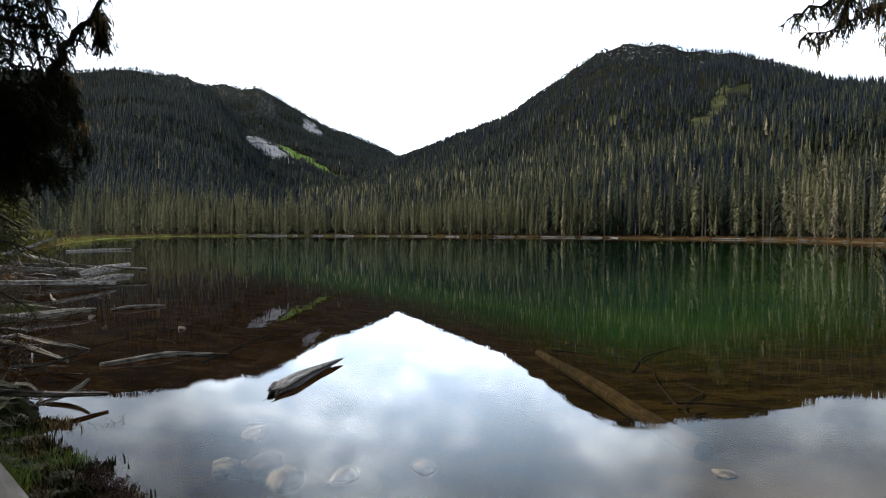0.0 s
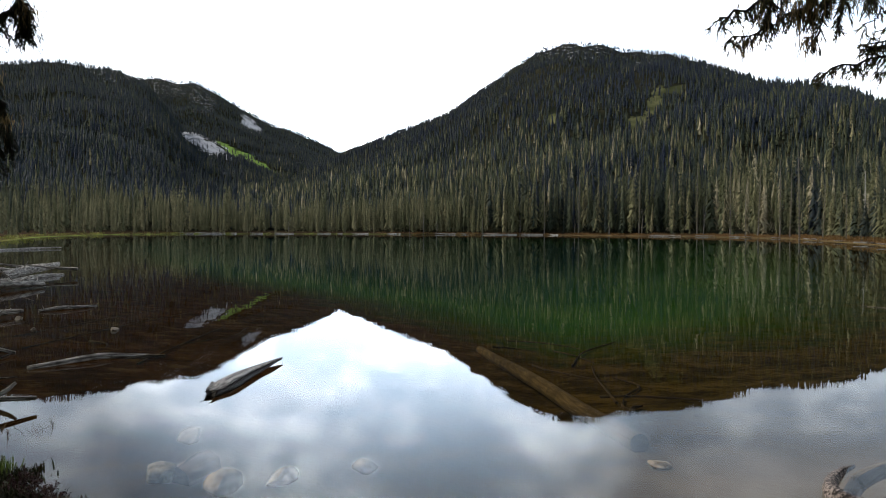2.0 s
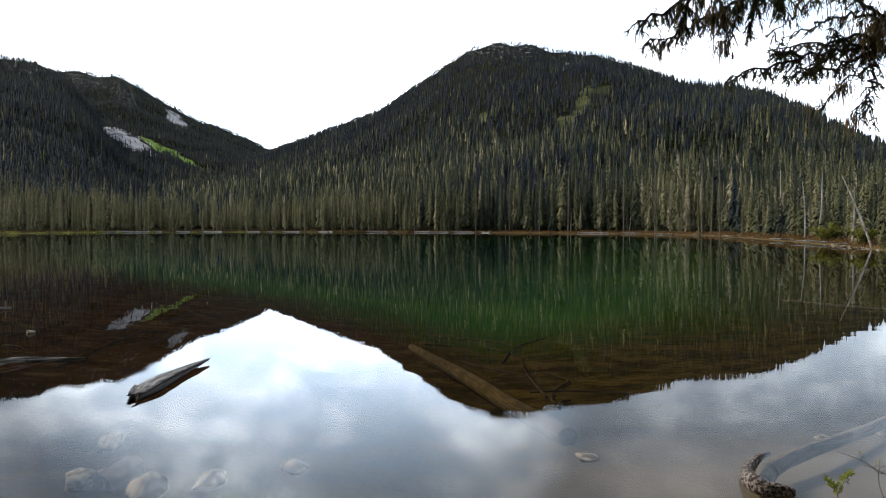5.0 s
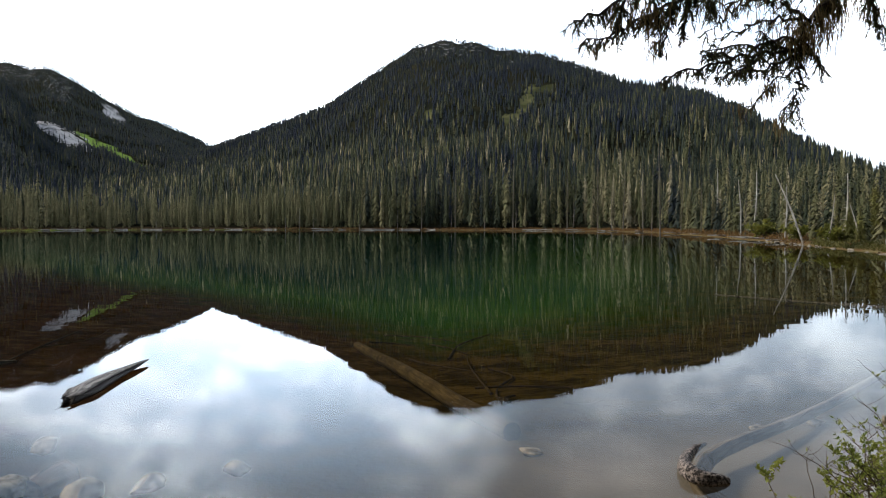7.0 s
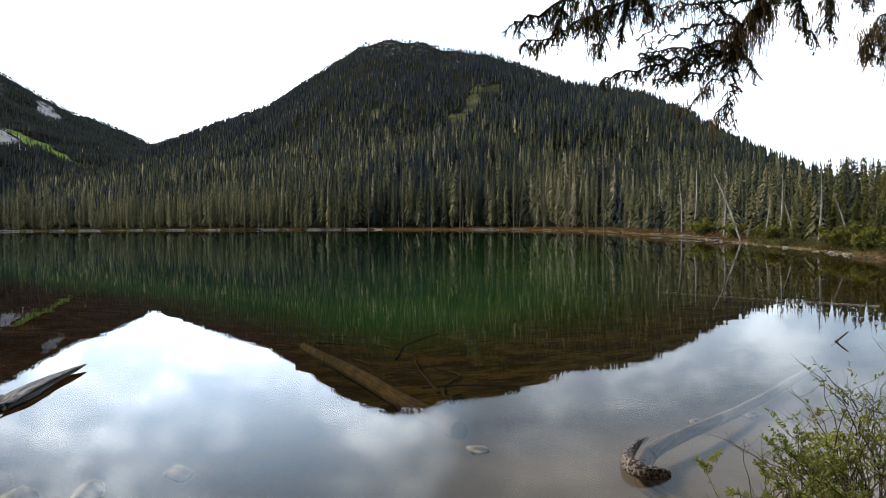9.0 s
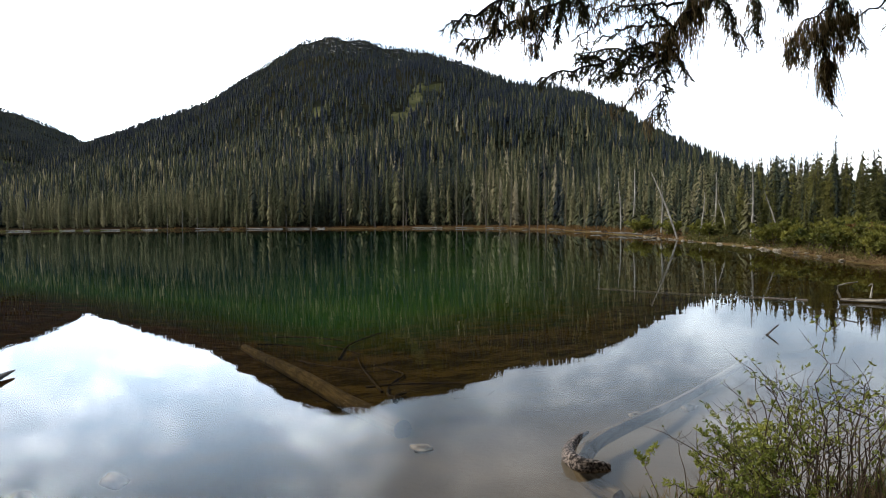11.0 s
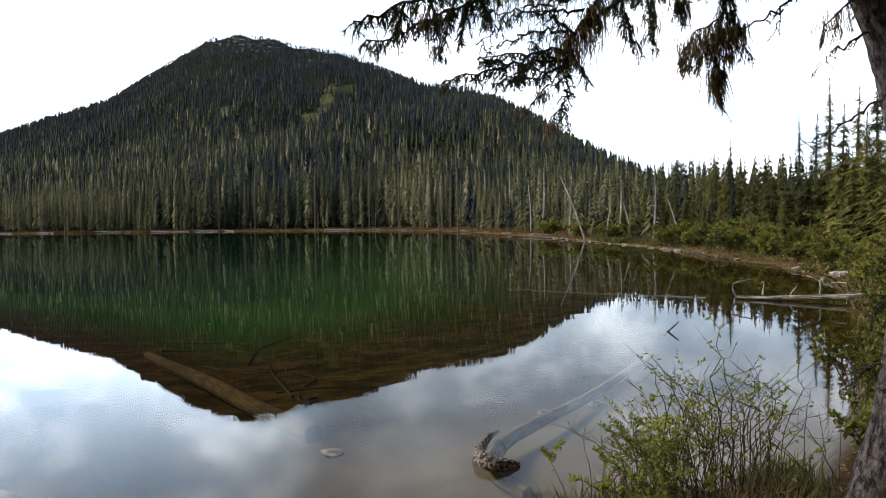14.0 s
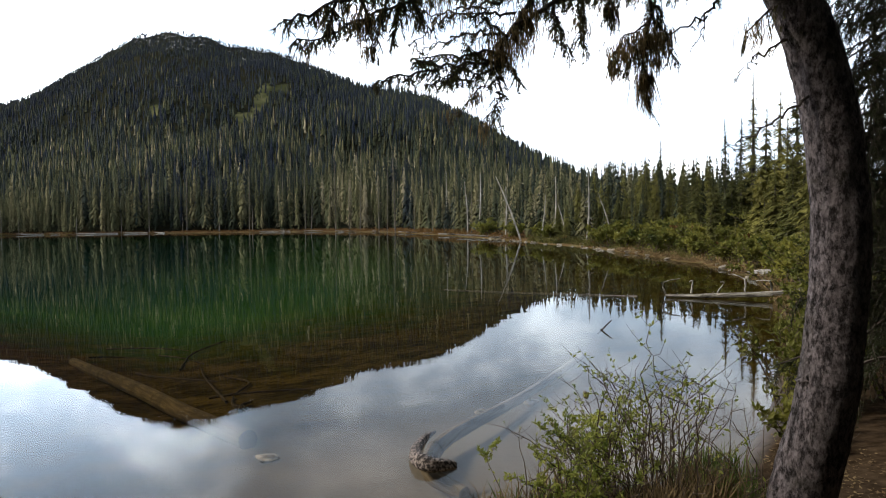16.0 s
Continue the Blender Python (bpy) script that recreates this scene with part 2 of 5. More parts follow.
def leafy(a, b, scale, leak=0.4):
    """Thin leaves that let some light through."""
    def build(nt):
        g, xyz = place(nt)
        c = mix(nt, span(nt, noise_at(nt, g.outputs["Position"], scale, 5), 0.33, 0.67), a, b)
        t = node(nt, "ShaderNodeBsdfTranslucent", Color=c)
        m = node(nt, "ShaderNodeMixShader", Fac=leak)
        nt.links.new(shader(nt, c, 0.6, 0.25), m.inputs[1])
        nt.links.new(t.outputs[0], m.inputs[2])
        return m.outputs[0]
    return build


GROUND = material("ground", m_ground)
WATER = material("water", m_water)
CONIFER = material("conifer_needles", m_conifer)
TREE = material("tree_needles", m_tree)
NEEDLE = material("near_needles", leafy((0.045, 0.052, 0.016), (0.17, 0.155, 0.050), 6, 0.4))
# darker copy for the conifers at the edges, shade put into the colour
SHADENEEDLE = material("shaded_needles", leafy((0.014, 0.020, 0.008), (0.048, 0.056, 0.020), 6, 0.3))
PALE = material("lichen_needles", tinted((0.085, 0.08, 0.040), (0.27, 0.24, 0.14), 1.2))
BARK = material("bark", m_bark)
TWIG = material("twig_bark", tinted((0.030, 0.023, 0.020), (0.11, 0.085, 0.072), 20))
FARBARK = material("grey_stem", tinted((0.08, 0.07, 0.06), (0.22, 0.20, 0.175), 1.5))
PALEWOOD = material("bleached_snag", tinted((0.22, 0.20, 0.175), (0.46, 0.43, 0.385), 3))
DRIFT = material("weathered_wood", woody((0.10, 0.088, 0.075), (0.50, 0.47, 0.42), at=(0.42, 0.62)))
WETWOOD = material("wet_dark_wood", woody((0.014, 0.010, 0.009), (0.30, 0.27, 0.245), 0.6, 0.35, 1.6, along=0.2))
AWASH = material("split_wood_awash", m_awash)
PALEROCK = material("pale_granite", tinted((0.20, 0.18, 0.15), (0.66, 0.61, 0.52), 11, strength=1.0, at=(0.40, 0.60)))
REDWOOD = material("sunken_block", woody((0.10, 0.06, 0.048), (0.34, 0.24, 0.195), fine=0.6))
KHAKI = material("silted_wood", woody((0.070, 0.054, 0.026), (0.150, 0.115, 0.058), fine=0.5))
MUDWOOD = material("mud_coated_wood", woody((0.030, 0.022, 0.010), (0.095, 0.072, 0.036), fine=0.7))
BARKPIECE = material("speckled_bark", tinted((0.022, 0.016, 0.014), (0.33, 0.27, 0.24), 48, 0.75, 0.3, 1.0, 0.02, at=(0.45, 0.58)))
ROCK = material("granite", tinted((0.15, 0.125, 0.095), (0.36, 0.32, 0.26), 12, strength=0.6))
LICHEN = material("hanging_lichen", leafy((0.10, 0.068, 0.030), (0.40, 0.28, 0.125), 22, 0.5))
LEAF = material("shrub_leaf", leafy((0.10, 0.15, 0.022), (0.44, 0.45, 0.10), 9))
STEM = material("shrub_stem", tinted((0.05, 0.034, 0.024), (0.17, 0.13, 0.095), 20))
DARKWOOD = material("sunken_pale_wood", woody((0.20, 0.18, 0.165), (0.34, 0.315, 0.29), fine=0.7))
GRASS = material("grass", leafy((0.045, 0.075, 0.014), (0.15, 0.20, 0.038), 5))
DRYGRASS = material("dry_grass", tinted((0.12, 0.075, 0.035), (0.30, 0.22, 0.11), 5))
MOSS = material("moss", tinted((0.010, 0.013, 0.005), (0.050, 0.052, 0.014), 9, strength=1.0, dist=0.03))
PLANK = material("grey_plank", tinted((0.12, 0.112, 0.10), (0.32, 0.30, 0.27), 12, stretch=(1, 0.1, 1)))
SCRUB = material("shore_scrub", leafy((0.030, 0.036, 0.009), (0.15, 0.135, 0.035), 0.35))
BUSH = material("shore_bush", leafy((0.050, 0.066, 0.014), (0.27, 0.255, 0.050), 0.8))
HEATHER = material("dark_heather", leafy((0.016, 0.009, 0.009), (0.075, 0.036, 0.030), 12, 0.3))
DARKBUSH = material("bank_bush", leafy((0.028, 0.045, 0.010), (0.11, 0.14, 0.028), 1.5))
REDBUSH = material("rusty_bush", leafy((0.09, 0.045, 0.016), (0.21, 0.12, 0.035), 0.8))


# ---- geometry helpers ----
class Heap:
    """Vertices and faces of one mesh, gathered piece by piece."""

    def __init__(self):
        self.v, self.f, self.n, self.grain = [], [], 0, None

    def add(self, v, f):
        self.v.append(np.asarray(v, float))
        self.f += [tuple(int(i) + self.n for i in q) for q in f]
        self.n += len(v)
        return self

    def log(self, line, radii, sides, rough=0.0, rng=None):
        """A tube whose grain is kept for its wood."""
        v, f = tube(line, radii, sides, rough, rng)
        n = len(line)
        r = np.interp(np.linspace(0, 1, n), np.linspace(0, 1, len(radii)), radii)
        a = np.tile(np.linspace(0, 2 * np.pi, sides, endpoint=False), n)
        run = np.concatenate([[0], np.cumsum(np.linalg.norm(np.diff(line, axis=0), axis=1))])
        rr = np.repeat(r, sides)
        self.grain = np.stack([np.cos(a) * rr, np.sin(a) * rr, np.repeat(run, sides)], 1) + line[0]
        return self.add(v, f)

    def mesh(self, name, mat, smooth=False):
        me = bpy.data.meshes.new(name)
        me.from_pydata(np.concatenate(self.v).tolist(), [], self.f)
        me.materials.append(mat)
        if self.grain is not None:
            me.attributes.new("grain", "FLOAT_VECTOR", "POINT").data.foreach_set("vector", self.grain.astype(np.float32).ravel())
        if smooth:
            me.polygons.foreach_set("use_smooth", [True] * len(me.polygons))
        me.update()
        return me


def part(name, heap, mat, parent=None, label="", smooth=False):
    ob = new(name, heap.mesh(name, mat, smooth) if isinstance(heap, Heap) else heap)
    if parent:
        ob.parent = parent
    return tagged(ob, label)


def base(name, label, category, at=(0, 0, 0), group="", kind=""):
    ob = new(name)
    ob.location = at
    return tagged(ob, label, category, group, kind)


def smooth_line(points, n):
    """n points on a soft curve through the given ones."""
    p = np.asarray(points, float)
    k = len(p)
    q = np.vstack([2 * p[0] - p[1], p, 2 * p[-1] - p[-2]])
    s = np.linspace(0, k - 1, n)
    i = np.minimum(s.astype(int), k - 2)
    t = (s - i)[:, None]
    a, b, c, d = q[i], q[i + 1], q[i + 2], q[i + 3]
    return 0.5 * (2 * b + (c - a) * t + (2 * a - 5 * b + 4 * c - d) * t ** 2 + (3 * b - a - 3 * c + d) * t ** 3)


def tube(line, radii, sides=6, rough=0.0, rng=None, capped=True):
    line = np.asarray(line, float)
    n = len(line)
    r = np.interp(np.linspace(0, 1, n), np.linspace(0, 1, len(radii)), radii)
    d = np.gradient(line, axis=0)
    d /= np.linalg.norm(d, axis=1)[:, None] + 1e-9
    ref = np.array([0, 0, 1.0]) if abs(d[:, 2]).mean() < 0.8 else np.array([1.0, 0, 0])
    u = np.cross(d, ref)
    u /= np.linalg.norm(u, axis=1)[:, None] + 1e-9
    w = np.cross(d, u)
    a = np.linspace(0, 2 * np.pi, sides, endpoint=False)
    rr = np.repeat(r[:, None], sides, 1)
    if rough and rng is not None:
        ridge = 1 + rough * rng.normal(size=sides)[None]
        k = max(3, n // 5)
        coarse = rng.normal(size=(k, sides))
        lumps = np.stack([np.interp(np.linspace(0, 1, n), np.linspace(0, 1, k), coarse[:, j]) for j in range(sides)], 1)
        rr = rr * ridge * (1 + 0.7 * rough * lumps + 0.15 * rough * rng.normal(size=(n, sides)))
    v = line[:, None] + rr[..., None] * (np.cos(a)[None, :, None] * u[:, None] + np.sin(a)[None, :, None] * w[:, None])
    f = [(i * sides + j, i * sides + (j + 1) % sides, (i + 1) * sides + (j + 1) % sides, (i + 1) * sides + j)
         for i in range(n - 1) for j in range(sides)]
    if capped:
        f += [tuple(range(sides))[::-1], tuple(range((n - 1) * sides, n * sides))]
    return v.reshape(-1, 3), f


def wave(x, y, s, k=0):
    """Cheap smooth noise in -1..1 with features about s metres long."""
    x, y = np.asarray(x) / s, np.asarray(y) / s
    return (np.sin(x * 2.1 + 1.3 * np.sin(y * 1.7 + k) + k) + np.sin(y * 2.6 + 1.1 * np.sin(x * 1.9 - k) + 2.1 * k)
            + np.sin((x + y) * 1.63 + 3.7 * k) + np.sin((x - y) * 3.1 + 1.9 * k)) / 4


# ---- ground, lake, hills ----
# the waterline, all round the lake, in metres east and north
WATERLINE = np.array([
    (-1.5, 3.0), (0, 2.8), (1.3, 3.5), (2.4, 4.05), (3.3, 3.95), (4.6, 4.95), (8.2, 8.7), (12.0, 13.0), (15.4, 17.6), (19.4, 25.0),
    (26, 45), (35, 84), (46, 140), (58, 215), (50, 300), (10, 345), (-60, 365), (-115, 350), (-150, 290), (-140, 215),
    (-105, 140), (-74, 92), (-52, 60), (-32, 34.5), (-22, 24.5), (-15, 15.4), (-10.4, 10.6), (-8.2, 8.4), (-5.6, 5.6),
    (-4.4, 4.7), (-3.5, 4.2), (-2.8, 3.6)])


def inland(x, y):
    """Metres from the waterline, positive on land."""
    x, y = np.asarray(x, float), np.asarray(y, float)
    best, inside = np.full(x.shape, 1e9), np.zeros(x.shape, bool)
    a = WATERLINE
    b = np.roll(a, -1, 0)
    for (ax, ay), (bx, by) in zip(a, b):
        ex, ey = bx - ax, by - ay
        t = np.clip(((x - ax) * ex + (y - ay) * ey) / (ex * ex + ey * ey), 0, 1)
        best = np.minimum(best, (x - ax - t * ex) ** 2 + (y - ay - t * ey) ** 2)
        cross = (ay > y) != (by > y)
        inside ^= cross & (x < ex * (y - ay) / (ey if ey else 1e-9) + ax)
    d = np.sqrt(best)
    r = np.hypot(x, y)
    return np.where(inside, -d, d) + wave(x, y, 1.6, 1) * 0.05 * np.minimum(r / 6, 6) + wave(x, y, 9, 2) * 0.004 * np.minimum(r, 250)


# ridges: bearing, height angle, and distance of the crest
HILL = np.array([(-30, 1.5, 1500), (-22, 3, 1400), (-17.4, 5.2, 1350), (-15, 6.2, 1300), (-11.8, 7.5, 1220), (-8.6, 8.8, 1150), (-6, 10.58, 1100), (-3.5, 12.28, 1050),
                 (-1.9, 13.2, 1020), (0.2, 13.6, 1000), (2.3, 13.42, 980), (4.4, 12.88, 960), (7, 12.58, 930), (9.4, 11.78, 900), (11, 11.08, 870), (13.4, 10.1, 840),
                 (16.9, 9.6, 800), (18.8, 9, 770), (21.4, 7.6, 740), (24.3, 5.5, 700), (26.8, 4, 640), (30, 2.3, 560), (36, 0.6, 450), (60, 0.5, 400)
                 ])
SPUR = np.array([(-180, 2, 900), (-70, 6, 1000), (-50, 9.55, 1200), (-38.9, 10.6, 1250), (-35.4, 11.05, 1280), (-32, 10.75, 1300), (-30.4, 10.1, 1300), (-29, 8.6, 1300), (-27.4, 6.2, 1280),
                 (-25.5, 4.2, 1250), (-22, 2.7, 1200), (-16, 1.5, 1200), (20, 0.5, 1200), (180, 2, 900)])
BACK = np.array([(-60, 7.65, 2000), (-35, 9.65, 2000), (-30.3, 10.45, 2000), (-29.4, 10.6, 2000), (-28.2, 10.25, 2000), (-27, 10.45, 2000), (-25.4, 9.65, 2000), (-23.6, 8.65, 2000), (-21.7, 7.65, 2000),
                 (-19.6, 7, 2050), (-17.5, 6.05, 2100), (-15, 4.65, 2100), (-8, 2.65, 2100)])


def rise(ridge, az, r, sd, bend):
    el, far = np.interp(az, ridge[:, 0], ridge[:, 1]), np.interp(az, ridge[:, 0], ridge[:, 2])
    top = 1.6 + np.tan(np.radians(el)) * far
    s = np.clip(sd, 0, None)
    t = np.where(r < far, s / (s + np.maximum(far - r, 1e-3)), 1.0)
    return np.where(r < far, top * t ** bend, top * (1 - 0.5 * np.clip((r - far) / far, 0, 1.6))), t


def height(x, y):
    x, y = np.asarray(x, float), np.asarray(y, float)
    r, az = np.hypot(x, y), np.degrees(np.arctan2(x, y))
    sd = inland(x, y)
    s = np.clip(sd, 0, None)
    bank = np.where(s < 6, 0.13 * s ** 0.85, 0.60 + 0.035 * (s - 6)) + wave(x, y, 0.8, 3) * 0.03 * np.clip(s, 0, 1)
    hill, th = rise(HILL, az, r, sd, 1.35)
    spur, ts = rise(SPUR, az, r, sd, 1.3)
    back, tb = rise(BACK, az, r, sd, 1.7)
    bumps = wave(x, y, 120, 4) * 14 + wave(x, y, 45, 5) * 5
    big = np.maximum(np.maximum(hill + bumps * 4 * th * (1 - th), spur + bumps * 4 * ts * (1 - ts)), back + 1.5 * bumps * 4 * tb * (1 - tb))
    land = np.maximum(bank, np.where(s > 6, big, 0))
    w = np.clip(-sd, 0, None)
    bed = -np.minimum(0.10 * w ** 0.97, 9) - 0.13 * (1 - np.exp(-w / 0.6)) + wave(x, y, 1.1, 6) * 0.025 * np.clip(w, 0, 1)
    return np.where(sd > 0, land, bed)


def blob(az, el_or_r, ca, cr, wa, wr, lean=0.0):
    return np.clip(1.6 - ((az - ca - lean * (el_or_r - cr)) / wa) ** 2 - ((el_or_r - cr) / wr) ** 2, 0, 1)


def covers(x, y, z):
    """Open places on the slopes: clearing, meadow, cliff."""
    r, az = np.hypot(x, y), np.degrees(np.arctan2(x, y))
    e = np.degrees(np.arctan2(z - 1.6, r))
    wob = wave(x, y, 60, 8) * 0.5
    near, distant = r < 1150, r > 1150
    clearing = near * np.clip(blob(az + wob, e, 6.2, 9.2, 0.55, 1.2, 0.35) + blob(az + wob, e, 7.6, 10.0, 0.6, 0.35, 0.5) + blob(az + wob, e, 4.9, 7.9, 0.7, 0.45, 0.3)
                              + 0.7 * blob(az + wob, e, -1.0, 8.2, 0.35, 0.7), 0, 1)
    meadow = distant * np.clip(blob(az, e, -23.2, 5.05, 0.55, 1.2, -1.85), 0, 1)
    rock = distant * np.clip(blob(az + wob * 0.4, e, -26.0, 5.85, 0.95, 1.1, -1.5) + 0.8 * blob(az + wob * 0.5, e, -23.2, 7.6, 0.55, 0.72, -0.9)
                             + 0.35 * blob(az, e, -27.2, 8.4, 0.12, 1.3, -0.6) + 0.3 * blob(az, e, -26.4, 8.9, 0.10, 1.0, -0.4), 0, 1)
    snow = np.clip(0.8 * blob(az, e, 0.2, 12.9, 2.6, 0.6) + 0.6 * blob(az, e, 5.2, 12.2, 1.2, 0.4) + blob(az, e, -28.9, 9.9, 1.2, 0.6) + blob(az, e, -26.5, 9.3, 0.7, 0.9, -0.4) + blob(az, e, -32.5, 10.5, 1.4, 0.4)
                   + blob(az, e, 8.05, 10.25, 0.10, 0.10) + blob(az, e, 4.75, 10.6, 0.10, 0.08), 0, 1)
    return clearing, meadow, rock, snow


def build_ground():
    az = np.concatenate([np.arange(-180, -56, 4.0), np.arange(-56, 58, 0.34), np.arange(58, 180, 4.0)])
    r = np.concatenate([[0.4], np.geomspace(0.8, 4200, 330)])
    A, R = np.meshgrid(np.radians(az), r, indexing="ij")
    x, y = R * np.sin(A), R * np.cos(A)
    z = height(x, y)
    n, m = A.shape
    v = np.stack([x, y, z], -1).reshape(-1, 3)
    i, j = np.meshgrid(np.arange(n), np.arange(m - 1), indexing="ij")
    k = (i + 1) % n
    q = np.stack([i * m + j, i * m + j + 1, k * m + j + 1, k * m + j], -1).reshape(-1, 4)
    me = bpy.data.meshes.new("ground")
    me.from_pydata(v.tolist(), [], q.tolist() + [tuple(int(a) * m for a in range(n))])
    me.polygons.foreach_set("use_smooth", [True] * len(me.polygons))
    c = covers(v[:, 0], v[:, 1], v[:, 2])
    sd = inland(v[:, 0], v[:, 1])
    rr = np.hypot(v[:, 0], v[:, 1])
    strand = np.clip((rr - 14) / 20, 0, 1) * np.clip(1.3 - sd / np.where(v[:, 0] < -20, 0.9, 2.5), 0, 1)
    sward = np.clip((-v[:, 0] - 60) / 40, 0, 1)
    for name, values in zip(("clearing", "meadow", "rock", "snow", "strand", "sward"), (*c, strand, sward)):
        me.attributes.new(name, "FLOAT", "POINT").data.foreach_set("value", values.astype(np.float32))
    me.materials.append(GROUND)
    return tagged(new("ground", me), "lake bed, earthy banks and forested mountain slopes", "ground", kind="structure")


build_ground()
# the sheet is cut finer towards the viewer
east = np.concatenate([-np.geomspace(190, 0.5, 36), [0.0], np.geomspace(0.5, 90, 30)])
north = np.geomspace(0.5, 400, 56)
lake = Heap().add([(x, y, 0.0) for y in north for x in east],
                  [(j * len(east) + i, j * len(east) + i + 1, (j + 1) * len(east) + i + 1, (j + 1) * len(east) + i) for j in range(len(north) - 1) for i in range(len(east) - 1)])
tagged(part("water", lake, WATER), "still clear green lake water", "lake", kind="structure")


# ---- trees ----
def conifer_template(rng, tiers, boughs, slim=0.11, bare=0.12, droop=0.35):
    """Unit-high conifer: v, f of the crown. Each bough is a bent, ragged blade that hangs from the stem."""
    v, f = [], []
    for i in range(tiers):
        t = i / (tiers - 1)
        z = bare + (0.985 - bare) * t
        reach = slim * ((1 - t) ** 0.8 * (0.75 + 0.5 * rng.random()) + 0.06) * min(1, 0.55 + t * 3)
        a0 = rng.random() * 6.28
        for k in range(boughs):
            a = a0 + 6.28 * k / boughs + rng.normal() * 0.25
            z = bare + (0.985 - bare) * (t + rng.normal() * 0.45 / tiers)
            L = reach * (0.45 + 1.0 * rng.random())
            w = L * 0.22 + 0.003
            d, s = np.array([math.cos(a), math.sin(a), 0]), np.array([-math.sin(a), math.cos(a), 0])
            dz = -droop * L * (0.8 + 0.6 * rng.random())
            n = len(v)
            v += [(0, 0, z + 0.012), tuple(d * L * 0.55 + s * w + (0, 0, z + dz * 0.5)), tuple(d * L + (0, 0, z + dz * 1.6)), tuple(d * L * 0.55 - s * w + (0, 0, z + dz * 0.5)),
                  tuple(d * L * 0.5 + (0, 0, z + dz * 0.1 + 0.012))]
            f += [(n, n + 1, n + 4), (n + 1, n + 2, n + 4), (n + 2, n + 3, n + 4), (n + 3, n, n + 4)]
    return np.array(v), np.array(f)


def cone_template(rng, tiers=4, sides=5, slim=0.115):
    v, f = [], []
    for i in range(tiers):
        t0, t1 = 0.05 + 0.95 * i / tiers, min(1.0, 0.05 + 0.95 * (i + 1.7) / tiers)
        rad = slim * (1 - i / tiers) ** 0.85 * (0.8 + 0.4 * rng.random())
        n = len(v)
        v.append((rng.normal() * 0.008, rng.normal() * 0.008, t1))
        a0 = rng.random() * 6.28
        for k in range(sides):
            q = rad * (0.55 + 0.75 * rng.random())
            v.append((q * math.cos(a0 + 6.28 * k / sides), q * math.sin(a0 + 6.28 * k / sides), t0 + rng.normal() * 0.02))
        f += [(n, n + 1 + k, n + 1 + (k + 1) % sides) for k in range(sides)]
    return np.array(v), np.array(f)


def forest(name, label, templates, spots, tall, tone, rng, stems=None):
    """Many trees as one mesh; tone is one number for each tree."""
    V, F, T, n = [], [], [], 0
    for i, (p, h, c) in enumerate(zip(spots, tall, tone)):
        tv, tf = templates[rng.integers(len(templates))]
        a, wide = rng.random() * 6.28, 0.75 + 0.6 * rng.random()
        ca, sa = math.cos(a) * wide, math.sin(a) * wide
        lean = rng.normal(size=2) * 0.015
        q = np.empty_like(tv)
        q[:, 0] = (tv[:, 0] * ca - tv[:, 1] * sa + tv[:, 2] * lean[0]) * h + p[0]
        q[:, 1] = (tv[:, 0] * sa + tv[:, 1] * ca + tv[:, 2] * lean[1]) * h + p[1]
        q[:, 2] = tv[:, 2] * h + p[2] - 0.2
        V.append(q), F.append(tf + n), T.append(np.full(len(tv), c))
        n += len(tv)
    V, F, T = np.concatenate(V), np.concatenate(F), np.concatenate(T)
    me = bpy.data.meshes.new(name)
    me.vertices.add(len(V))
    me.vertices.foreach_set("co", V.astype(np.float32).ravel())
    me.loops.add(F.size)
    me.loops.foreach_set("vertex_index", F.astype(np.int32).ravel())
    me.polygons.add(len(F))
    me.polygons.foreach_set("loop_start", np.arange(0, F.size, 3, dtype=np.int32))
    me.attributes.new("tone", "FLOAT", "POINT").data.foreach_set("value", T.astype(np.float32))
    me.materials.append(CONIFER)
    me.update(calc_edges=True)
    return tagged(new(name, me), label, "forest", kind="stuff")


def scatter(rng, n, a0, a1, r0, r1, keep):
    az, r = rng.uniform(a0, a1, n), np.sqrt(rng.uniform(r0 ** 2, r1 ** 2, n))
    x, y = r * np.sin(np.radians(az)), r * np.cos(np.radians(az))
    k = keep(x, y, az, r)
    x, y = x[k], y[k]
    return np.stack([x, y, height(x, y)], 1)


def visible_open(p):
    c = covers(p[:, 0], p[:, 1], p[:, 2])
    return np.minimum(np.maximum.reduce([c[0] * 0.93, c[1] * 2.2, c[2] * 1.3 - 0.15, c[3] * 0.10]), 0.985)


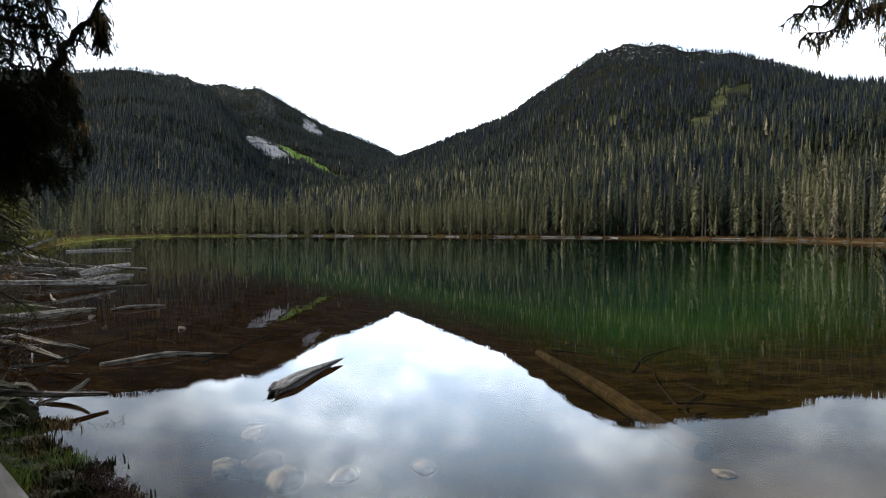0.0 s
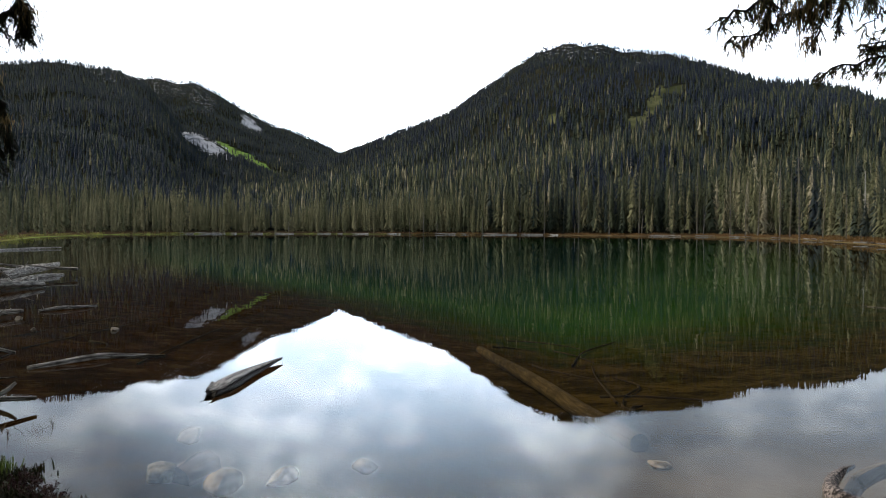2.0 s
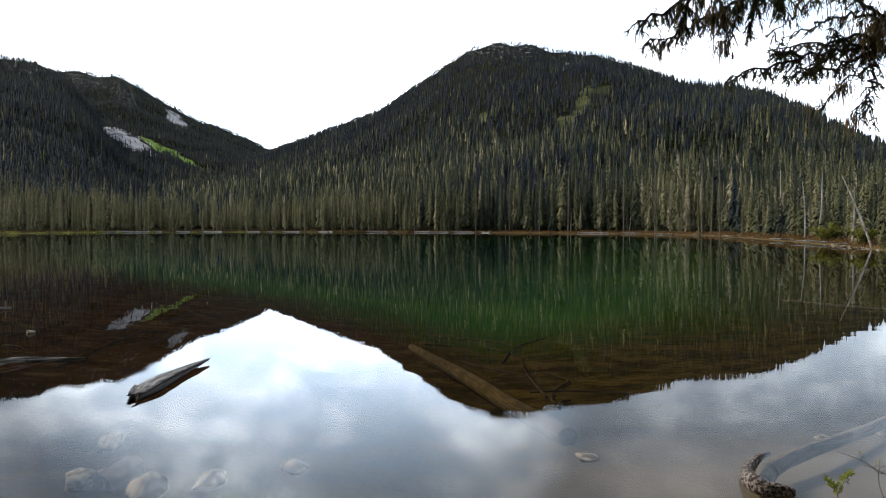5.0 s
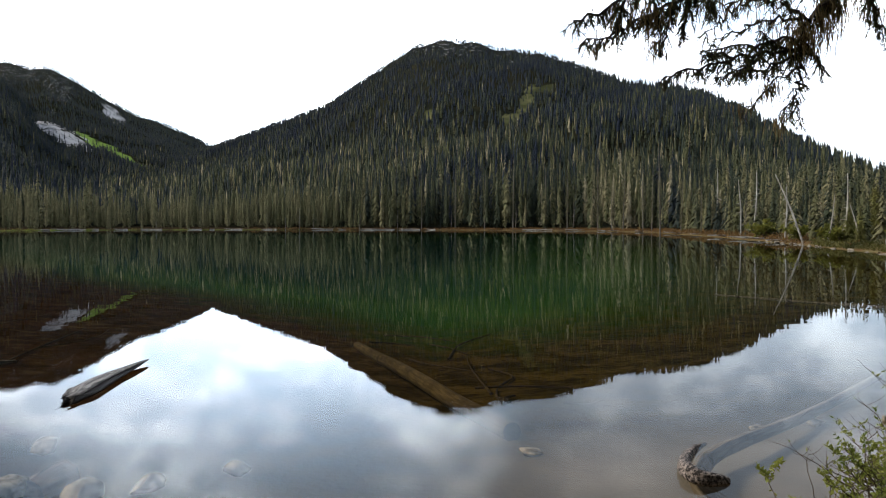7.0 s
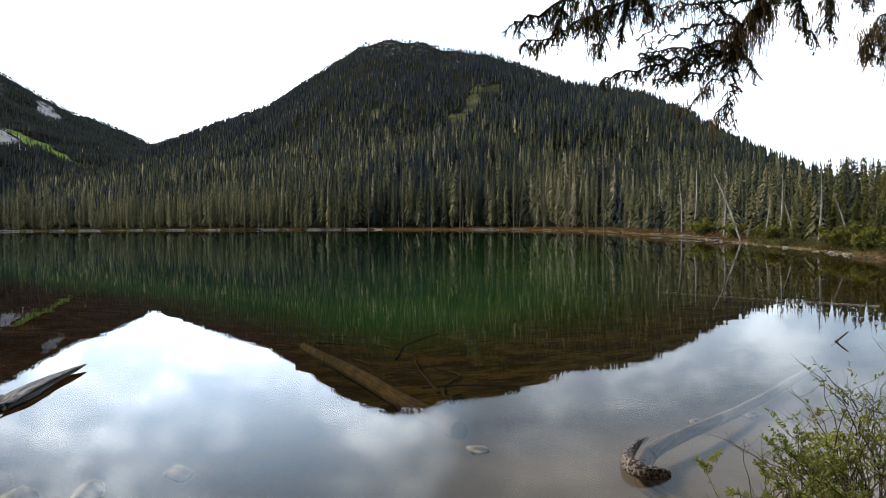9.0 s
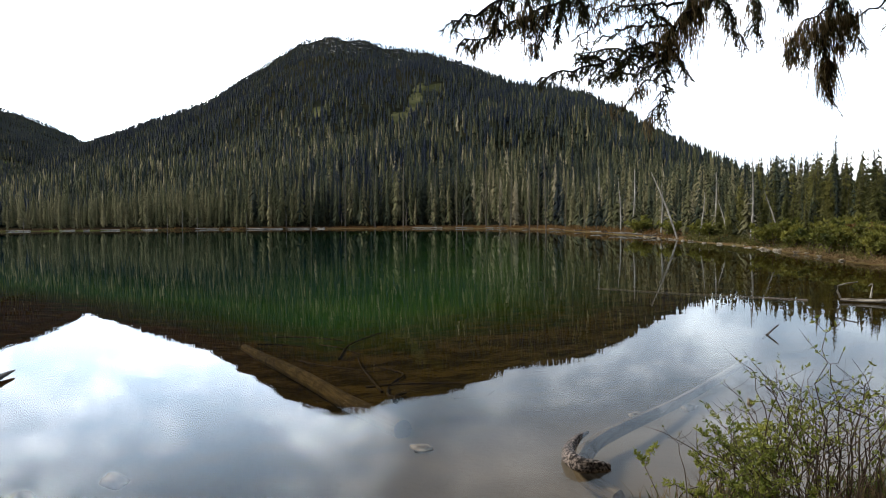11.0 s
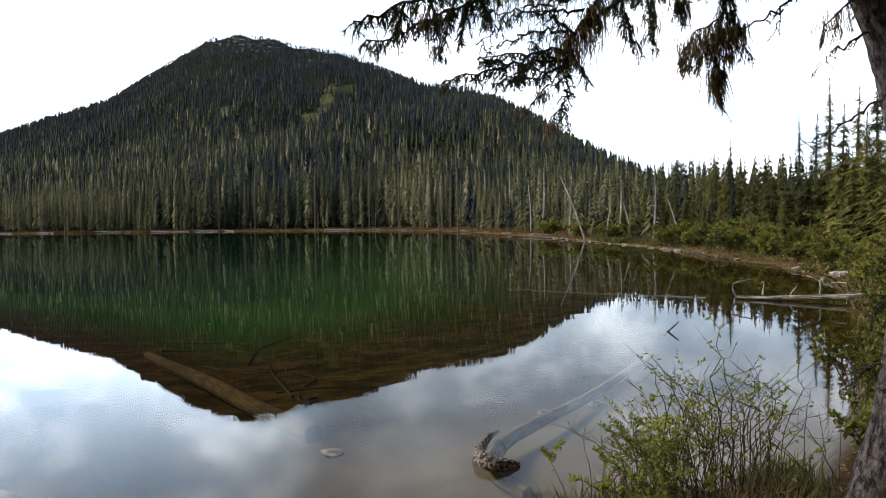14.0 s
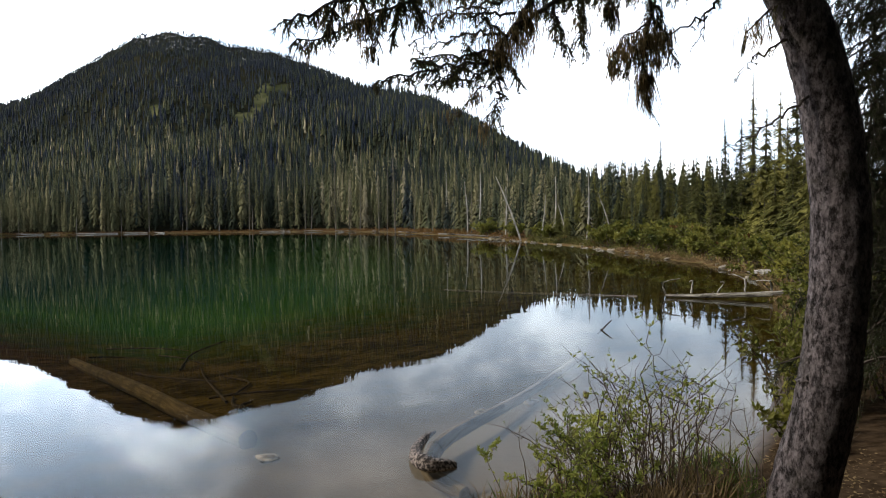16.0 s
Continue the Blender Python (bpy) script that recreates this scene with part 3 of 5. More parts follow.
def build_forests():
    rng = np.random.default_rng(3)
    cones = [cone_template(rng) for _ in range(14)]
    spires = [conifer_template(rng, 30, 4, 0.052 + 0.040 * rng.random(), 0.04 + 0.20 * rng.random(), 0.5) for _ in range(20)]

    def ridge_far(az, ridge):
        return np.interp(az, ridge[:, 0], ridge[:, 2])

    # the hill across the lake
    p = scatter(rng, 74000, -24, 40, 90, 1400, lambda x, y, az, r: (inland(x, y) > np.where(az > 18, 36, 50)) & (r < ridge_far(az, HILL) + 30) & (r > 160))
    p = p[rng.random(len(p)) > visible_open(p) * 0.94]
    q = scatter(rng, 30000, -14, 26, 650, 1130, lambda x, y, az, r: np.abs(r - ridge_far(az, HILL) + 30) < 75)
    q = q[rng.random(len(q)) > visible_open(q) * 0.94]
    p = np.concatenate([p, q])
    r = np.hypot(p[:, 0], p[:, 1])
    tall = (18 - 0.060 * np.clip(p[:, 2], 0, 220)) * (0.45 + 0.75 * rng.random(len(p)) ** 1.5) * np.clip(r / 620, 0.3, 1)
    # tone falls with height, which paints haze on the upper slope
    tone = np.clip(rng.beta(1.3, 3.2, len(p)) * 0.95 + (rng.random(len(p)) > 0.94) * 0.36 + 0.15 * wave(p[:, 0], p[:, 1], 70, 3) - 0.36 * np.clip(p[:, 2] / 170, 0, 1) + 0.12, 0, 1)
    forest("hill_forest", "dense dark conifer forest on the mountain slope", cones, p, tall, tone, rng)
    # spur and far range
    p = np.concatenate([scatter(rng, 26000, -52, -20, 150, 1340, lambda x, y, az, r: (inland(x, y) > 40) & (r < ridge_far(az, SPUR) + 25)),
                        scatter(rng, 26000, -34, -12, 1340, 2120, lambda x, y, az, r: r < ridge_far(az, BACK) + 30)])
    p = p[rng.random(len(p)) > visible_open(p) * 0.97]
    tall = (16 - 0.030 * np.clip(p[:, 2], 0, 300)) * (0.55 + 0.6 * rng.random(len(p))) * np.where(np.hypot(p[:, 0], p[:, 1]) > 1340, 0.95, 0.85)
    # tones kept low, so the far range carries painted blue haze
    tone = np.clip(rng.beta(1.2, 4.0, len(p)) * 0.7 + (rng.random(len(p)) > 0.96) * 0.3, 0, 1)
    forest("spur_forest", "dense dark conifer forest on the far mountains", cones, p, tall, tone, rng)
    # the belt of tall trees along the far shore
    p = scatter(rng, 60000, -46, 40, 50, 480, lambda x, y, az, r: (inland(x, y) > np.where(x < -20, 1.2, 3)) & (inland(x, y) < 20 + r / 9) & (rng.random(len(x)) < 0.28 * np.clip(150 / r, 0.75, 2.0)))
    tall = (13 + 14 * rng.random(len(p))) * (1 + 0.3 * (rng.random(len(p)) > 0.92)) * np.clip(np.hypot(p[:, 0], p[:, 1]) / 335, 0.2, 1.05) * np.where(p[:, 0] > 0.43 * p[:, 1], 0.8, 1) * np.interp(p[:, 0] / p[:, 1], (-0.5, -0.3, -0.15, -0.05), (0.62, 0.62, 0.74, 1.0))
    # left stretch gets a lighter tone: sunlight on its trees put into colour
    tone = np.clip(rng.beta(1.7, 2.9, len(p)) * 0.85 + (rng.random(len(p)) > 0.90) * 0.35 + 0.18 * np.clip(1.3 - inland(p[:, 0], p[:, 1]) / 16, 0, 1) - 0.08 + 0.2 * wave(p[:, 0], p[:, 1], 25, 3) + 0.10 * (p[:, 0] > 20) + 0.05 * (p[:, 0] > 0.4 * p[:, 1]) + 0.27 * np.exp(-((p[:, 0] / p[:, 1] - 0.225) / 0.045) ** 2) + 0.42 * np.interp(p[:, 0] / p[:, 1], (-0.85, -0.65, -0.22, -0.06), (0, 0.9, 1, 0)), 0, 1)
    tone = np.where(p[:, 0] < -0.05 * p[:, 1], np.minimum(tone + 0.10, 0.66 + 0.18 * rng.random(len(p))), tone)
    forest("shore_forest", "tall slim conifers crowding the far shore", spires, p, tall, tone, rng)
    # slim pale spires further up the foot of the hill
    p = scatter(rng, 1300, -22, 24, 250, 660, lambda x, y, az, r: inland(x, y) > 60)
    tall = (11 + 10 * rng.random(len(p)))
    forest("slope_spires", "tall pale conifers standing out of the lower slope", spires, p, tall, rng.uniform(0.4, 1.0, len(p)) ** 1.5, rng)
    # unseen woods behind the viewer and on both sides, added to block light
    p = scatter(rng, 5200, 62, 290, 6, 50, lambda x, y, az, r: inland(x, y) > 5)
    forest("woods", "unseen conifer woods added behind the bank for shade", cones, p, 13 + 10 * rng.random(len(p)), rng.beta(1.6, 3, len(p)), rng)


build_forests()


def conifer_boughs(rng, tiers, boughs, slim, bare):
    """Unit-high tree seen from near by: every bough is a drooping spray of narrow blades."""
    h = Heap()
    v, f = [], []
    for i in range(tiers):
        t = i / (tiers - 1)
        z = bare + (0.97 - bare) * t
        reach = slim * ((1 - t) ** 0.75 * (0.7 + 0.6 * rng.random()) + 0.05) * min(1, 0.5 + t * 3)
        for k in range(boughs if t < 0.8 else boughs - 2):
            a = rng.random() * 6.28
            L = reach * (0.4 + 0.75 * rng.random())
            fall = 0.25 + 0.6 * rng.random()
            d, e = np.array([math.cos(a), math.sin(a)]), np.array([-math.sin(a), math.cos(a)])
            z += rng.normal() * 0.008
            for s in range(11):
                u = (s + 0.6 + 0.7 * rng.random()) / 11.5
                turn = (1 if s % 2 else -1) * rng.uniform(0.35, 1.1) if s < 10 else 0.0
                g, h2 = d * math.cos(turn) + e * math.sin(turn), e * math.cos(turn) - d * math.sin(turn)
                q = L * (0.16 + 0.34 * (1 - u)) * rng.uniform(0.6, 1.3) + 0.003
                w = 0.20 * q
                o = d * L * u
                zz = z - fall * L * u ** 1.4
                dip = q * rng.uniform(0.15, 0.75)
                n = len(v)
                m = o + g * q * 0.5
                v += [(o[0], o[1], zz), (m[0] + h2[0] * w, m[1] + h2[1] * w, zz - dip * 0.45), (o[0] + g[0] * q, o[1] + g[1] * q, zz - dip), (m[0] - h2[0] * w, m[1] - h2[1] * w, zz - dip * 0.45)]
                f.append((n, n + 1, n + 2, n + 3))
    v += [(0.004, 0, 0.95), (-0.004, 0.003, 0.95), (0, -0.004, 0.95), (0, 0, 1.01)]
    n = len(v)
    f += [(n - 4, n - 3, n - 1), (n - 3, n - 2, n - 1), (n - 2, n - 4, n - 1)]
    return h.add(np.array(v), f)


def eye_point(az, el, d):
    """World place d metres out on that bearing and height angle, seen from where the viewer stands."""
    return np.array([d * math.sin(radians(az)), d * math.cos(radians(az)), 1.6 + d * math.tan(radians(el))])


def ground_at(x, y):
    return float(height(np.array([x]), np.array([y]))[0])


def shore_distance(az):
    """Metres to the far waterline on that bearing."""
    r = np.linspace(12, 420, 1633)
    sd = inland(r * math.sin(radians(az)), r * math.cos(radians(az)))
    return float(r[np.argmax(sd > 0)])


def standing_trees():
    rng = np.random.default_rng(11)
    models = []
    for k in range(9):
        tree = base("conifer", "slim dark green conifer on the lake shore" if k < 7 else "tall conifer pale with lichen on the shore", "conifer", group="conifers on the near shore")
        part("trunk", Heap().add(*tube(smooth_line([(0, 0, -0.03), (0.004, 0.003, 0.5), (0, 0, 0.97)], 8), [0.013, 0.009, 0.001], 6)), FARBARK, tree)
        part("crown", conifer_boughs(rng, 50 + 3 * k if k < 7 else 46, 9 if k < 7 else 7, 0.090 + 0.014 * k if k < 7 else 0.055, 0.05 + 0.03 * (k % 3)), TREE if k < 7 else PALE, tree)
        models.append(tree)
    used = set()

    def put(k, x, y, h, wide=1.0):
        m = Matrix.LocRotScale((x, y, ground_at(x, y) - 0.05), Euler((rng.normal() * 0.015, rng.normal() * 0.015, rng.random() * 6.28)), (h * wide, h * wide, h))
        if k not in used:
            used.add(k)
            models[k].matrix_basis = m
        else:
            copy_thing(models[k], Matrix(m)).matrix_basis = m

    # trees that stand out against the sky: bearing, distance, height
    for az, d, el, k in ((41.26, 44, 10.1, 0), (40.53, 46, 7.3, 1), (39.54, 50, 7.2, 0), (35.25, 66, 6.0, 1), (34.1, 68, 5.1, 0), (32.7, 74, 4.5, 1), (42.2, 40, 8.0, 2), (43.0, 36, 9.2, 1), (36.6, 60, 3.9, 3),
                         (37.9, 56, 4.0, 4), (38.5, 54, 4.6, 2), (43.6, 31, 7.4, 3), (44.3, 33, 9.6, 2), (40.0, 42, 4.0, 5), (41.8, 36, 4.6, 6), (42.8, 30, 4.8, 4), (37.2, 50, 2.6, 5), (39.0, 44, 2.8, 6), (44.0, 26, 5.0, 5),
                         (45.0, 24, 8.0, 3), (33.4, 70, 3.4, 3), (31.6, 80, 3.6, 2), (30.4, 84, 3.4, 4)):
        x, y = d * math.sin(radians(az)), d * math.cos(radians(az))
        put(k, x, y, 1.6 + d * math.tan(radians(el)) - ground_at(x, y), 1.15)
    for az, d, h, k in ((-43.4, 40, 9.0, 3), (-44.2, 34, 8.0, 5), (-42.6, 46, 9.5, 0)):
        put(k, d * math.sin(radians(az)), d * math.cos(radians(az)), h, 1.0)
    for az, h, k in ((15.8, 34, 7), (11.4, 31, 8), (13.2, 28, 7), (14.6, 29, 8), (15.2, 25, 7), (12.4, 22, 8), (9.2, 27, 7), (7.6, 24, 8), (5.2, 27, 7), (3.1, 23, 8), (17.2, 23, 8), (18.6, 20, 7), (0.9, 25, 7), (-1.6, 22, 8), (21.5, 21, 7)):
        d = shore_distance(az) + 7
        put(k, d * math.sin(radians(az)), d * math.cos(radians(az)), 1.08 * h * d / 320, 0.72)
    # the rest of the wood on that side
    p = scatter(rng, 5200, 24, 50, 16, 74, lambda x, y, az, r: (inland(x, y) > 1.4) & (inland(x, y) < 22))
    p = p[rng.permutation(len(p))[:185]]
    for x, y, z in p:
        r = math.hypot(x, y)
        s = float(inland(np.array([x]), np.array([y]))[0])
        put(int(rng.integers(7)), x, y, (1.5 + r * 0.066) * (0.5 + 0.6 * rng.random()) * (0.6 + 0.4 * min(1, s / 8)), 1.1)
    slim = [conifer_template(rng, 26, 6, 0.085 + 0.05 * rng.random(), 0.03 + 0.1 * rng.random()) for _ in range(10)]
    p = scatter(rng, 9000, 17, 46, 45, 190, lambda x, y, az, r: (inland(x, y) > 2) & (inland(x, y) < 14 + r * 0.12) & (r > np.where(az > 26, 56, 45)) & (rng.random(len(x)) < 0.22))
    r, s = np.hypot(p[:, 0], p[:, 1]), inland(p[:, 0], p[:, 1])
    tall = (1.6 + r * 0.066) * (0.55 + 0.55 * rng.random(len(p))) * (0.6 + 0.4 * np.minimum(1, s / 8))
    forest("strand_forest", "green conifers crowding the strand", slim, p, tall, np.clip(rng.beta(2, 2.2, len(p)) * 0.85 + 0.14 + 0.3 * (rng.random(len(p)) > 0.93), 0, 1), rng)
    p = scatter(rng, 700, -58, -40.5, 22, 80, lambda x, y, az, r: (inland(x, y) > 3) & (inland(x, y) < 25))
    for x, y, z in p[:40]:
        put(int(rng.integers(7)), x, y, (2.5 + math.hypot(x, y) * 0.06) * (0.7 + 0.5 * rng.random()), 1.1)


standing_trees()


def dead_trees():
    rng = np.random.default_rng(5)
    spots = [(30.0, 57, 5.6, 0.02), (25.2, 75, 6.4, -0.38), (26.6, 70, 4.2, 0.12), (27.6, 66, 5.6, 0.03), (31.9, 58, 3.6, -0.3), (28.6, 64, 3.2, -0.25), (24.0, 84, 5.8, 0.02), (19.5, 150, 12, 0.03),
             (22.0, 112, 9.0, 0.04), (21.2, 118, 8.2, -0.05), (-9.6, 366, 7, 0.02), (-11.6, 368, 8, -0.02), (-10.6, 370, 11, 0.0), (-20.5, 352, 6, 0.0),
             (-3.4, 357, 9, 0.0), (-6.2, 362, 8, 0.02), (0.6, 352, 8, 0.01), (5.4, 330, 11, 0.0), (9.6, 300, 11, 0.02)]
    for az, d, h, lean in spots:
        x, y = d * math.sin(radians(az)), d * math.cos(radians(az))
        right = np.array([math.cos(radians(az)), -math.sin(radians(az)), 0])
        t = base("dead_tree", "bare grey dead conifer on the shore", "dead tree", (x, y, ground_at(x, y) - 0.1), group="dead trees")
        top = right * lean * h + np.array([0, 0, h])
        line = smooth_line([(0, 0, 0), tuple(top * 0.5 + right * 0.02 * h), tuple(top)], 9)
        part("trunk", Heap().add(*tube(line, [0.010 * h + 0.03, 0.008 * h + 0.025, 0.003 * h], 7, 0.08, rng)), PALEWOOD if d < 200 else FARBARK, t)
        for _ in range(30 if d < 160 else 12):
            s = rng.uniform(0.22, 0.98)
            o = top * s + right * 0.02 * h * (1 - abs(2 * s - 1))
            a = rng.random() * 6.28
            q = np.array([math.cos(a), math.sin(a), rng.uniform(-0.5, 0.2)]) * h * rng.uniform(0.05, 0.15) * (1.15 - s)
            part("branch", Heap().add(*tube([o, o + q * 0.6, o + q + (0, 0, -0.01 * h)], [0.004 * h, 0.001 * h], 4)), PALEWOOD, t)


dead_trees()


# ---- logs, sticks and stones ----
def log(name, label, points, radii, mat, rng, group="", sides=10, rough=0.09, rings=18, stubs=0, category="log"):
    p = np.asarray(points, float)
    o = p.mean(0)
    t = base(name, label, category, tuple(o), group=group)
    line = smooth_line(p - o, rings)
    k = max(3, rings // 4)
    sway = rng.normal(size=(k, 3)) * max(radii) * 0.16
    sway[0] = sway[-1] = 0
    line += np.stack([np.interp(np.linspace(0, 1, rings), np.linspace(0, 1, k), sway[:, j]) for j in range(3)], 1)
    part("stem", Heap().log(line, radii, sides, rough, rng), mat, t)
    for _ in range(stubs):
        i = rng.integers(1, rings - 1)
        d = rng.normal(size=3)
        d[2] = abs(d[2]) * 0.9
        d *= radii[0] * rng.uniform(1.5, 4.5) / np.linalg.norm(d)
        part("stub", Heap().log(np.array([line[i], line[i] + d * 0.6, line[i] + d + (0, 0, 0.2 * radii[0])]), [radii[0] * 0.28, radii[0] * 0.1], 5), mat, t)
    return t


def stone(rng, mat, name, label, at, size, group, flat=0.55):
    bm = bmesh.new()
    bmesh.ops.create_icosphere(bm, subdivisions=3, radius=1)
    k = rng.random(3) * 40
    planes = [(Vector(rng.normal(size=3)).normalized(), rng.uniform(0.42, 0.80)) for _ in range(11)]
    for v in bm.verts:
        p = v.co.copy()
        for n, d in planes:
            over = p.dot(n) - d
            if over > 0:
                p -= n * over * 0.97
        p *= 1 + 0.06 * noise.noise(p * 2.5 + Vector(k))
        v.co = Vector((p.x * size[0], p.y * size[1], p.z * size[2]))
    for face in bm.faces:
        face.smooth = True
    me = bpy.data.meshes.new(name)
    bm.to_mesh(me)
    bm.free()
    me.materials.append(mat)
    ob = new(name, me)
    ob.matrix_basis = Matrix.LocRotScale(at, Euler((0, 0, rng.random() * 6.28)), None)
    return tagged(ob, label, "rock", group)


def seabed(az, el):
    """Where a line of sight at that bearing and angle meets the lake bed."""
    d = 1.6 / math.tan(radians(-el))
    for _ in range(12):
        z = min(ground_at(d * math.sin(radians(az)), d * math.cos(radians(az))), 0)
        d = 0.5 * d + 0.5 * (1.6 - z) / math.tan(radians(-el))
    return np.array([d * math.sin(radians(az)), d * math.cos(radians(az)), z])


def lake_things():
    rng = np.random.default_rng(21)
    # the broken log that juts out of the water
    t = base("floating_log", "dark wet broken log jutting out of the still water", "log", (-3.45, 7.9, 0.0))
    run = np.linspace(0, 1, 40)
    spine = smooth_line([(0.05, -0.92, 0.02), (0.0, -0.4, 0.025), (-0.02, 0.2, 0.03), (0.01, 1.0, 0.045)], 40)
    body = Heap().log(spine, [0.060, 0.088, 0.092, 0.084, 0.068, 0.046, 0.012], 30, 0.05, rng)
    v = body.v[0].reshape(40, 30, 3)
    ridge = 1 + 0.16 * np.sin(np.linspace(0, 2 * np.pi, 30, endpoint=False) * 7 + 1.0)[None, :, None] * np.sin(run * 3.0)[:, None, None]
    v[:] = spine[:, None] + (v - spine[:, None]) * ridge * (1.15, 1.0, 0.72)
    v[0, :, 1] += 0.16 * rng.random(30) - 0.10
    v[1, :, 1] += 0.05 * rng.random(30)
    body.v[0] = v.reshape(-1, 3)
    part("stem", body, AWASH, t)
    part("splinter", Heap().log(np.array([(0.03, -0.75, -0.005), (0.02, -0.95, -0.01), (0.0, -1.12, -0.03)]), [0.05, 0.03, 0.006], 7, 0.12, rng), AWASH, t)
    part("splinter", Heap().log(np.array([(-0.05, -0.7, 0.055), (-0.02, -0.9, 0.045), (0.03, -1.0, 0.03)]), [0.03, 0.02, 0.004], 7, 0.12, rng), AWASH, t)
    # the hooked root and its drowned trunk
    log("root_snag", "weathered hooked root rising from the water", [(1.97, 5.72, -0.03), (1.83, 5.50, 0.0), (1.66, 5.18, 0.02), (1.56, 4.92, 0.03), (1.60, 4.77, 0.025), (1.70, 4.75, 0.02), (1.79, 4.78, 0.0)],
        [0.012, 0.027, 0.040, 0.050, 0.050, 0.042, 0.030], BARKPIECE, rng, sides=24, rough=0.045, rings=30, stubs=1)
    log("sunken_log", "pale drowned trunk curving under the water", [(1.80, 4.62, -0.15), (1.70, 4.95, -0.13), (1.78, 5.34, -0.14), (2.06, 5.82, -0.15), (2.61, 6.44, -0.19), (3.72, 7.62, -0.25), (5.68, 9.91, -0.33)],
        [0.05, 0.065, 0.065, 0.06, 0.05, 0.04], DARKWOOD, rng, rings=16)
    ends = seabed(5.2, -15.6) + (0, 0, 0.08), seabed(-6.4, -8.9) + (0, 0, 0.04)
    log("sunken_log", "long straight sunken log on the lake bed", [ends[0], ends[0] * 0.5 + ends[1] * 0.5, ends[1]], [0.095, 0.105, 0.10, 0.085], KHAKI, rng, rings=24, sides=14, rough=0.025)
    for a, b, r in (((3.6, -12.4), (1.8, -9.8), 0.03), ((4.2, -11.9), (3.3, -10.6), 0.035), ((5.0, -13.0), (4.1, -12.1), 0.05), ((-2.5, -9.9), (3.0, -10.9), 0.03), ((-1.0, -8.8), (2.0, -9.6), 0.03), ((0.4, -9.9), (3.6, -8.0), 0.04),
                    ((2.4, -12.0), (9.5, -11.8), 0.03), ((-4.4, -8.1), (1.0, -8.6), 0.03), ((4.6, -13.2), (5.4, -12.6), 0.06), ((9.0, -12.9), (12.0, -12.4), 0.02), ((-5.5, -8.6), (-2.2, -8.9), 0.03),
                    ((-38.0, -7.8), (-27.0, -5.8), 0.022), ((-31.0, -9.3), (-25.0, -6.9), 0.026), ((-38.5, -7.0), (-29.0, -5.5), 0.018), ((-34.0, -7.6), (-33.0, -8.1), 0.03), ((-27.5, -8.0), (-23.5, -7.0), 0.018)):
        p, q = seabed(*a) + (0, 0, r * 0.6), seabed(*b) + (0, 0, r * 0.6)
        m = (p + q) / 2 + (rng.normal() * 0.16, rng.normal() * 0.16, 0)
        log("sunken_branch", "brown waterlogged branch on the lake bed", [p, m, q], [r * 0.62, r * 0.5, r * 0.25], MUDWOOD, rng, "sunken branches", sides=7, rings=9, category="branch")
    # stones under the shallow water
    for az, el, w, d, h in ((-29.8, -17.1, 0.15, 0.11, 0.10), (-25.1, -18.3, 0.19, 0.15, 0.11), (-21.3, -18.0, 0.16, 0.12, 0.07), (-15.0, -17.5, 0.17, 0.10, 0.06), (-27.5, -14.8, 0.17, 0.11, 0.08),
                            (6.5, -16.6, 0.13, 0.10, 0.04), (22.4, -14.0, 0.12, 0.1, 0.05), (26.0, -13.2, 0.14, 0.1, 0.05)):
        p = seabed(az, el)
        stone(rng, PALEROCK, "sunken_rock", "pale rounded granite rock under shallow water", (p[0], p[1], p[2] + h * 0.6), (w * 1.0, d * 1.1, h * 1.3), "rocks in the shallows")
    p = seabed(-27.2, -17.3)
    side = np.array([0.25, 1.0, 0.0]) * 0.16
    log("wood_block", "split brown block of wood under shallow water", [p - side + (0, 0, 0.04), p + (0, 0, 0.05), p + side + (0, 0, 0.05)], [0.095, 0.105, 0.10], REDWOOD, rng, sides=7, rough=0.16, rings=6, category="wood")
    p = eye_point(30.2, -12.35, 7.3)
    stone(rng, ROCK, "shore_rock", "small dark rock breaking the surface", (p[0], p[1], 0.0), (0.05, 0.04, 0.05), "rocks by the bank")
    p = eye_point(31.4, -7.7, 11.8)
    p[2] = 0
    log("stick", "dark broken stick poking out of the water", [p + (-0.12, 0, -0.05), p + (0, 0, 0.05), p + (0.12, 0, 0.14)], [0.02, 0.008], WETWOOD, rng, "sticks", sides=6, rings=6, category="stick")
    # the long log at the right-hand bank
    t = log("shore_log", "bleached fallen log reaching out from the bank", [(10.0, 13.95, 0.04), (10.7, 13.3, 0.06), (11.6, 12.5, 0.12), (12.6, 11.7, 0.26)], [0.03, 0.048, 0.058, 0.065], DRIFT, rng, rings=22, stubs=12)
    log("fallen_log", "short bleached log on the bank", [(15.9, 18.2, 0.12), (15.6, 17.2, 0.2), (15.5, 16.6, 0.3)], [0.05, 0.06, 0.04], DRIFT, rng, stubs=3)
    log("sunken_log", "dark log awash beyond the shore log", [(9.6, 14.4, -0.03), (8.2, 16.2, -0.04), (6.6, 18.6, -0.05)], [0.045, 0.035, 0.02], WETWOOD, rng)
    for k in range(7):
        s = k / 6
        q = np.array([10.0, 13.95, 0.08]) * (1 - s) + np.array([12.4, 11.9, 0.2]) * s
        log("stick", "thin bleached stick caught on the log", [q, q + (rng.normal() * 0.12, rng.normal() * 0.1, 0.14 + 0.15 * rng.random()), q + (rng.normal() * 0.3, rng.normal() * 0.2, 0.2 + 0.2 * rng.random())],
            [0.022, 0.01], DRIFT, rng, "sticks", sides=5, rings=5, category="stick")


lake_things()


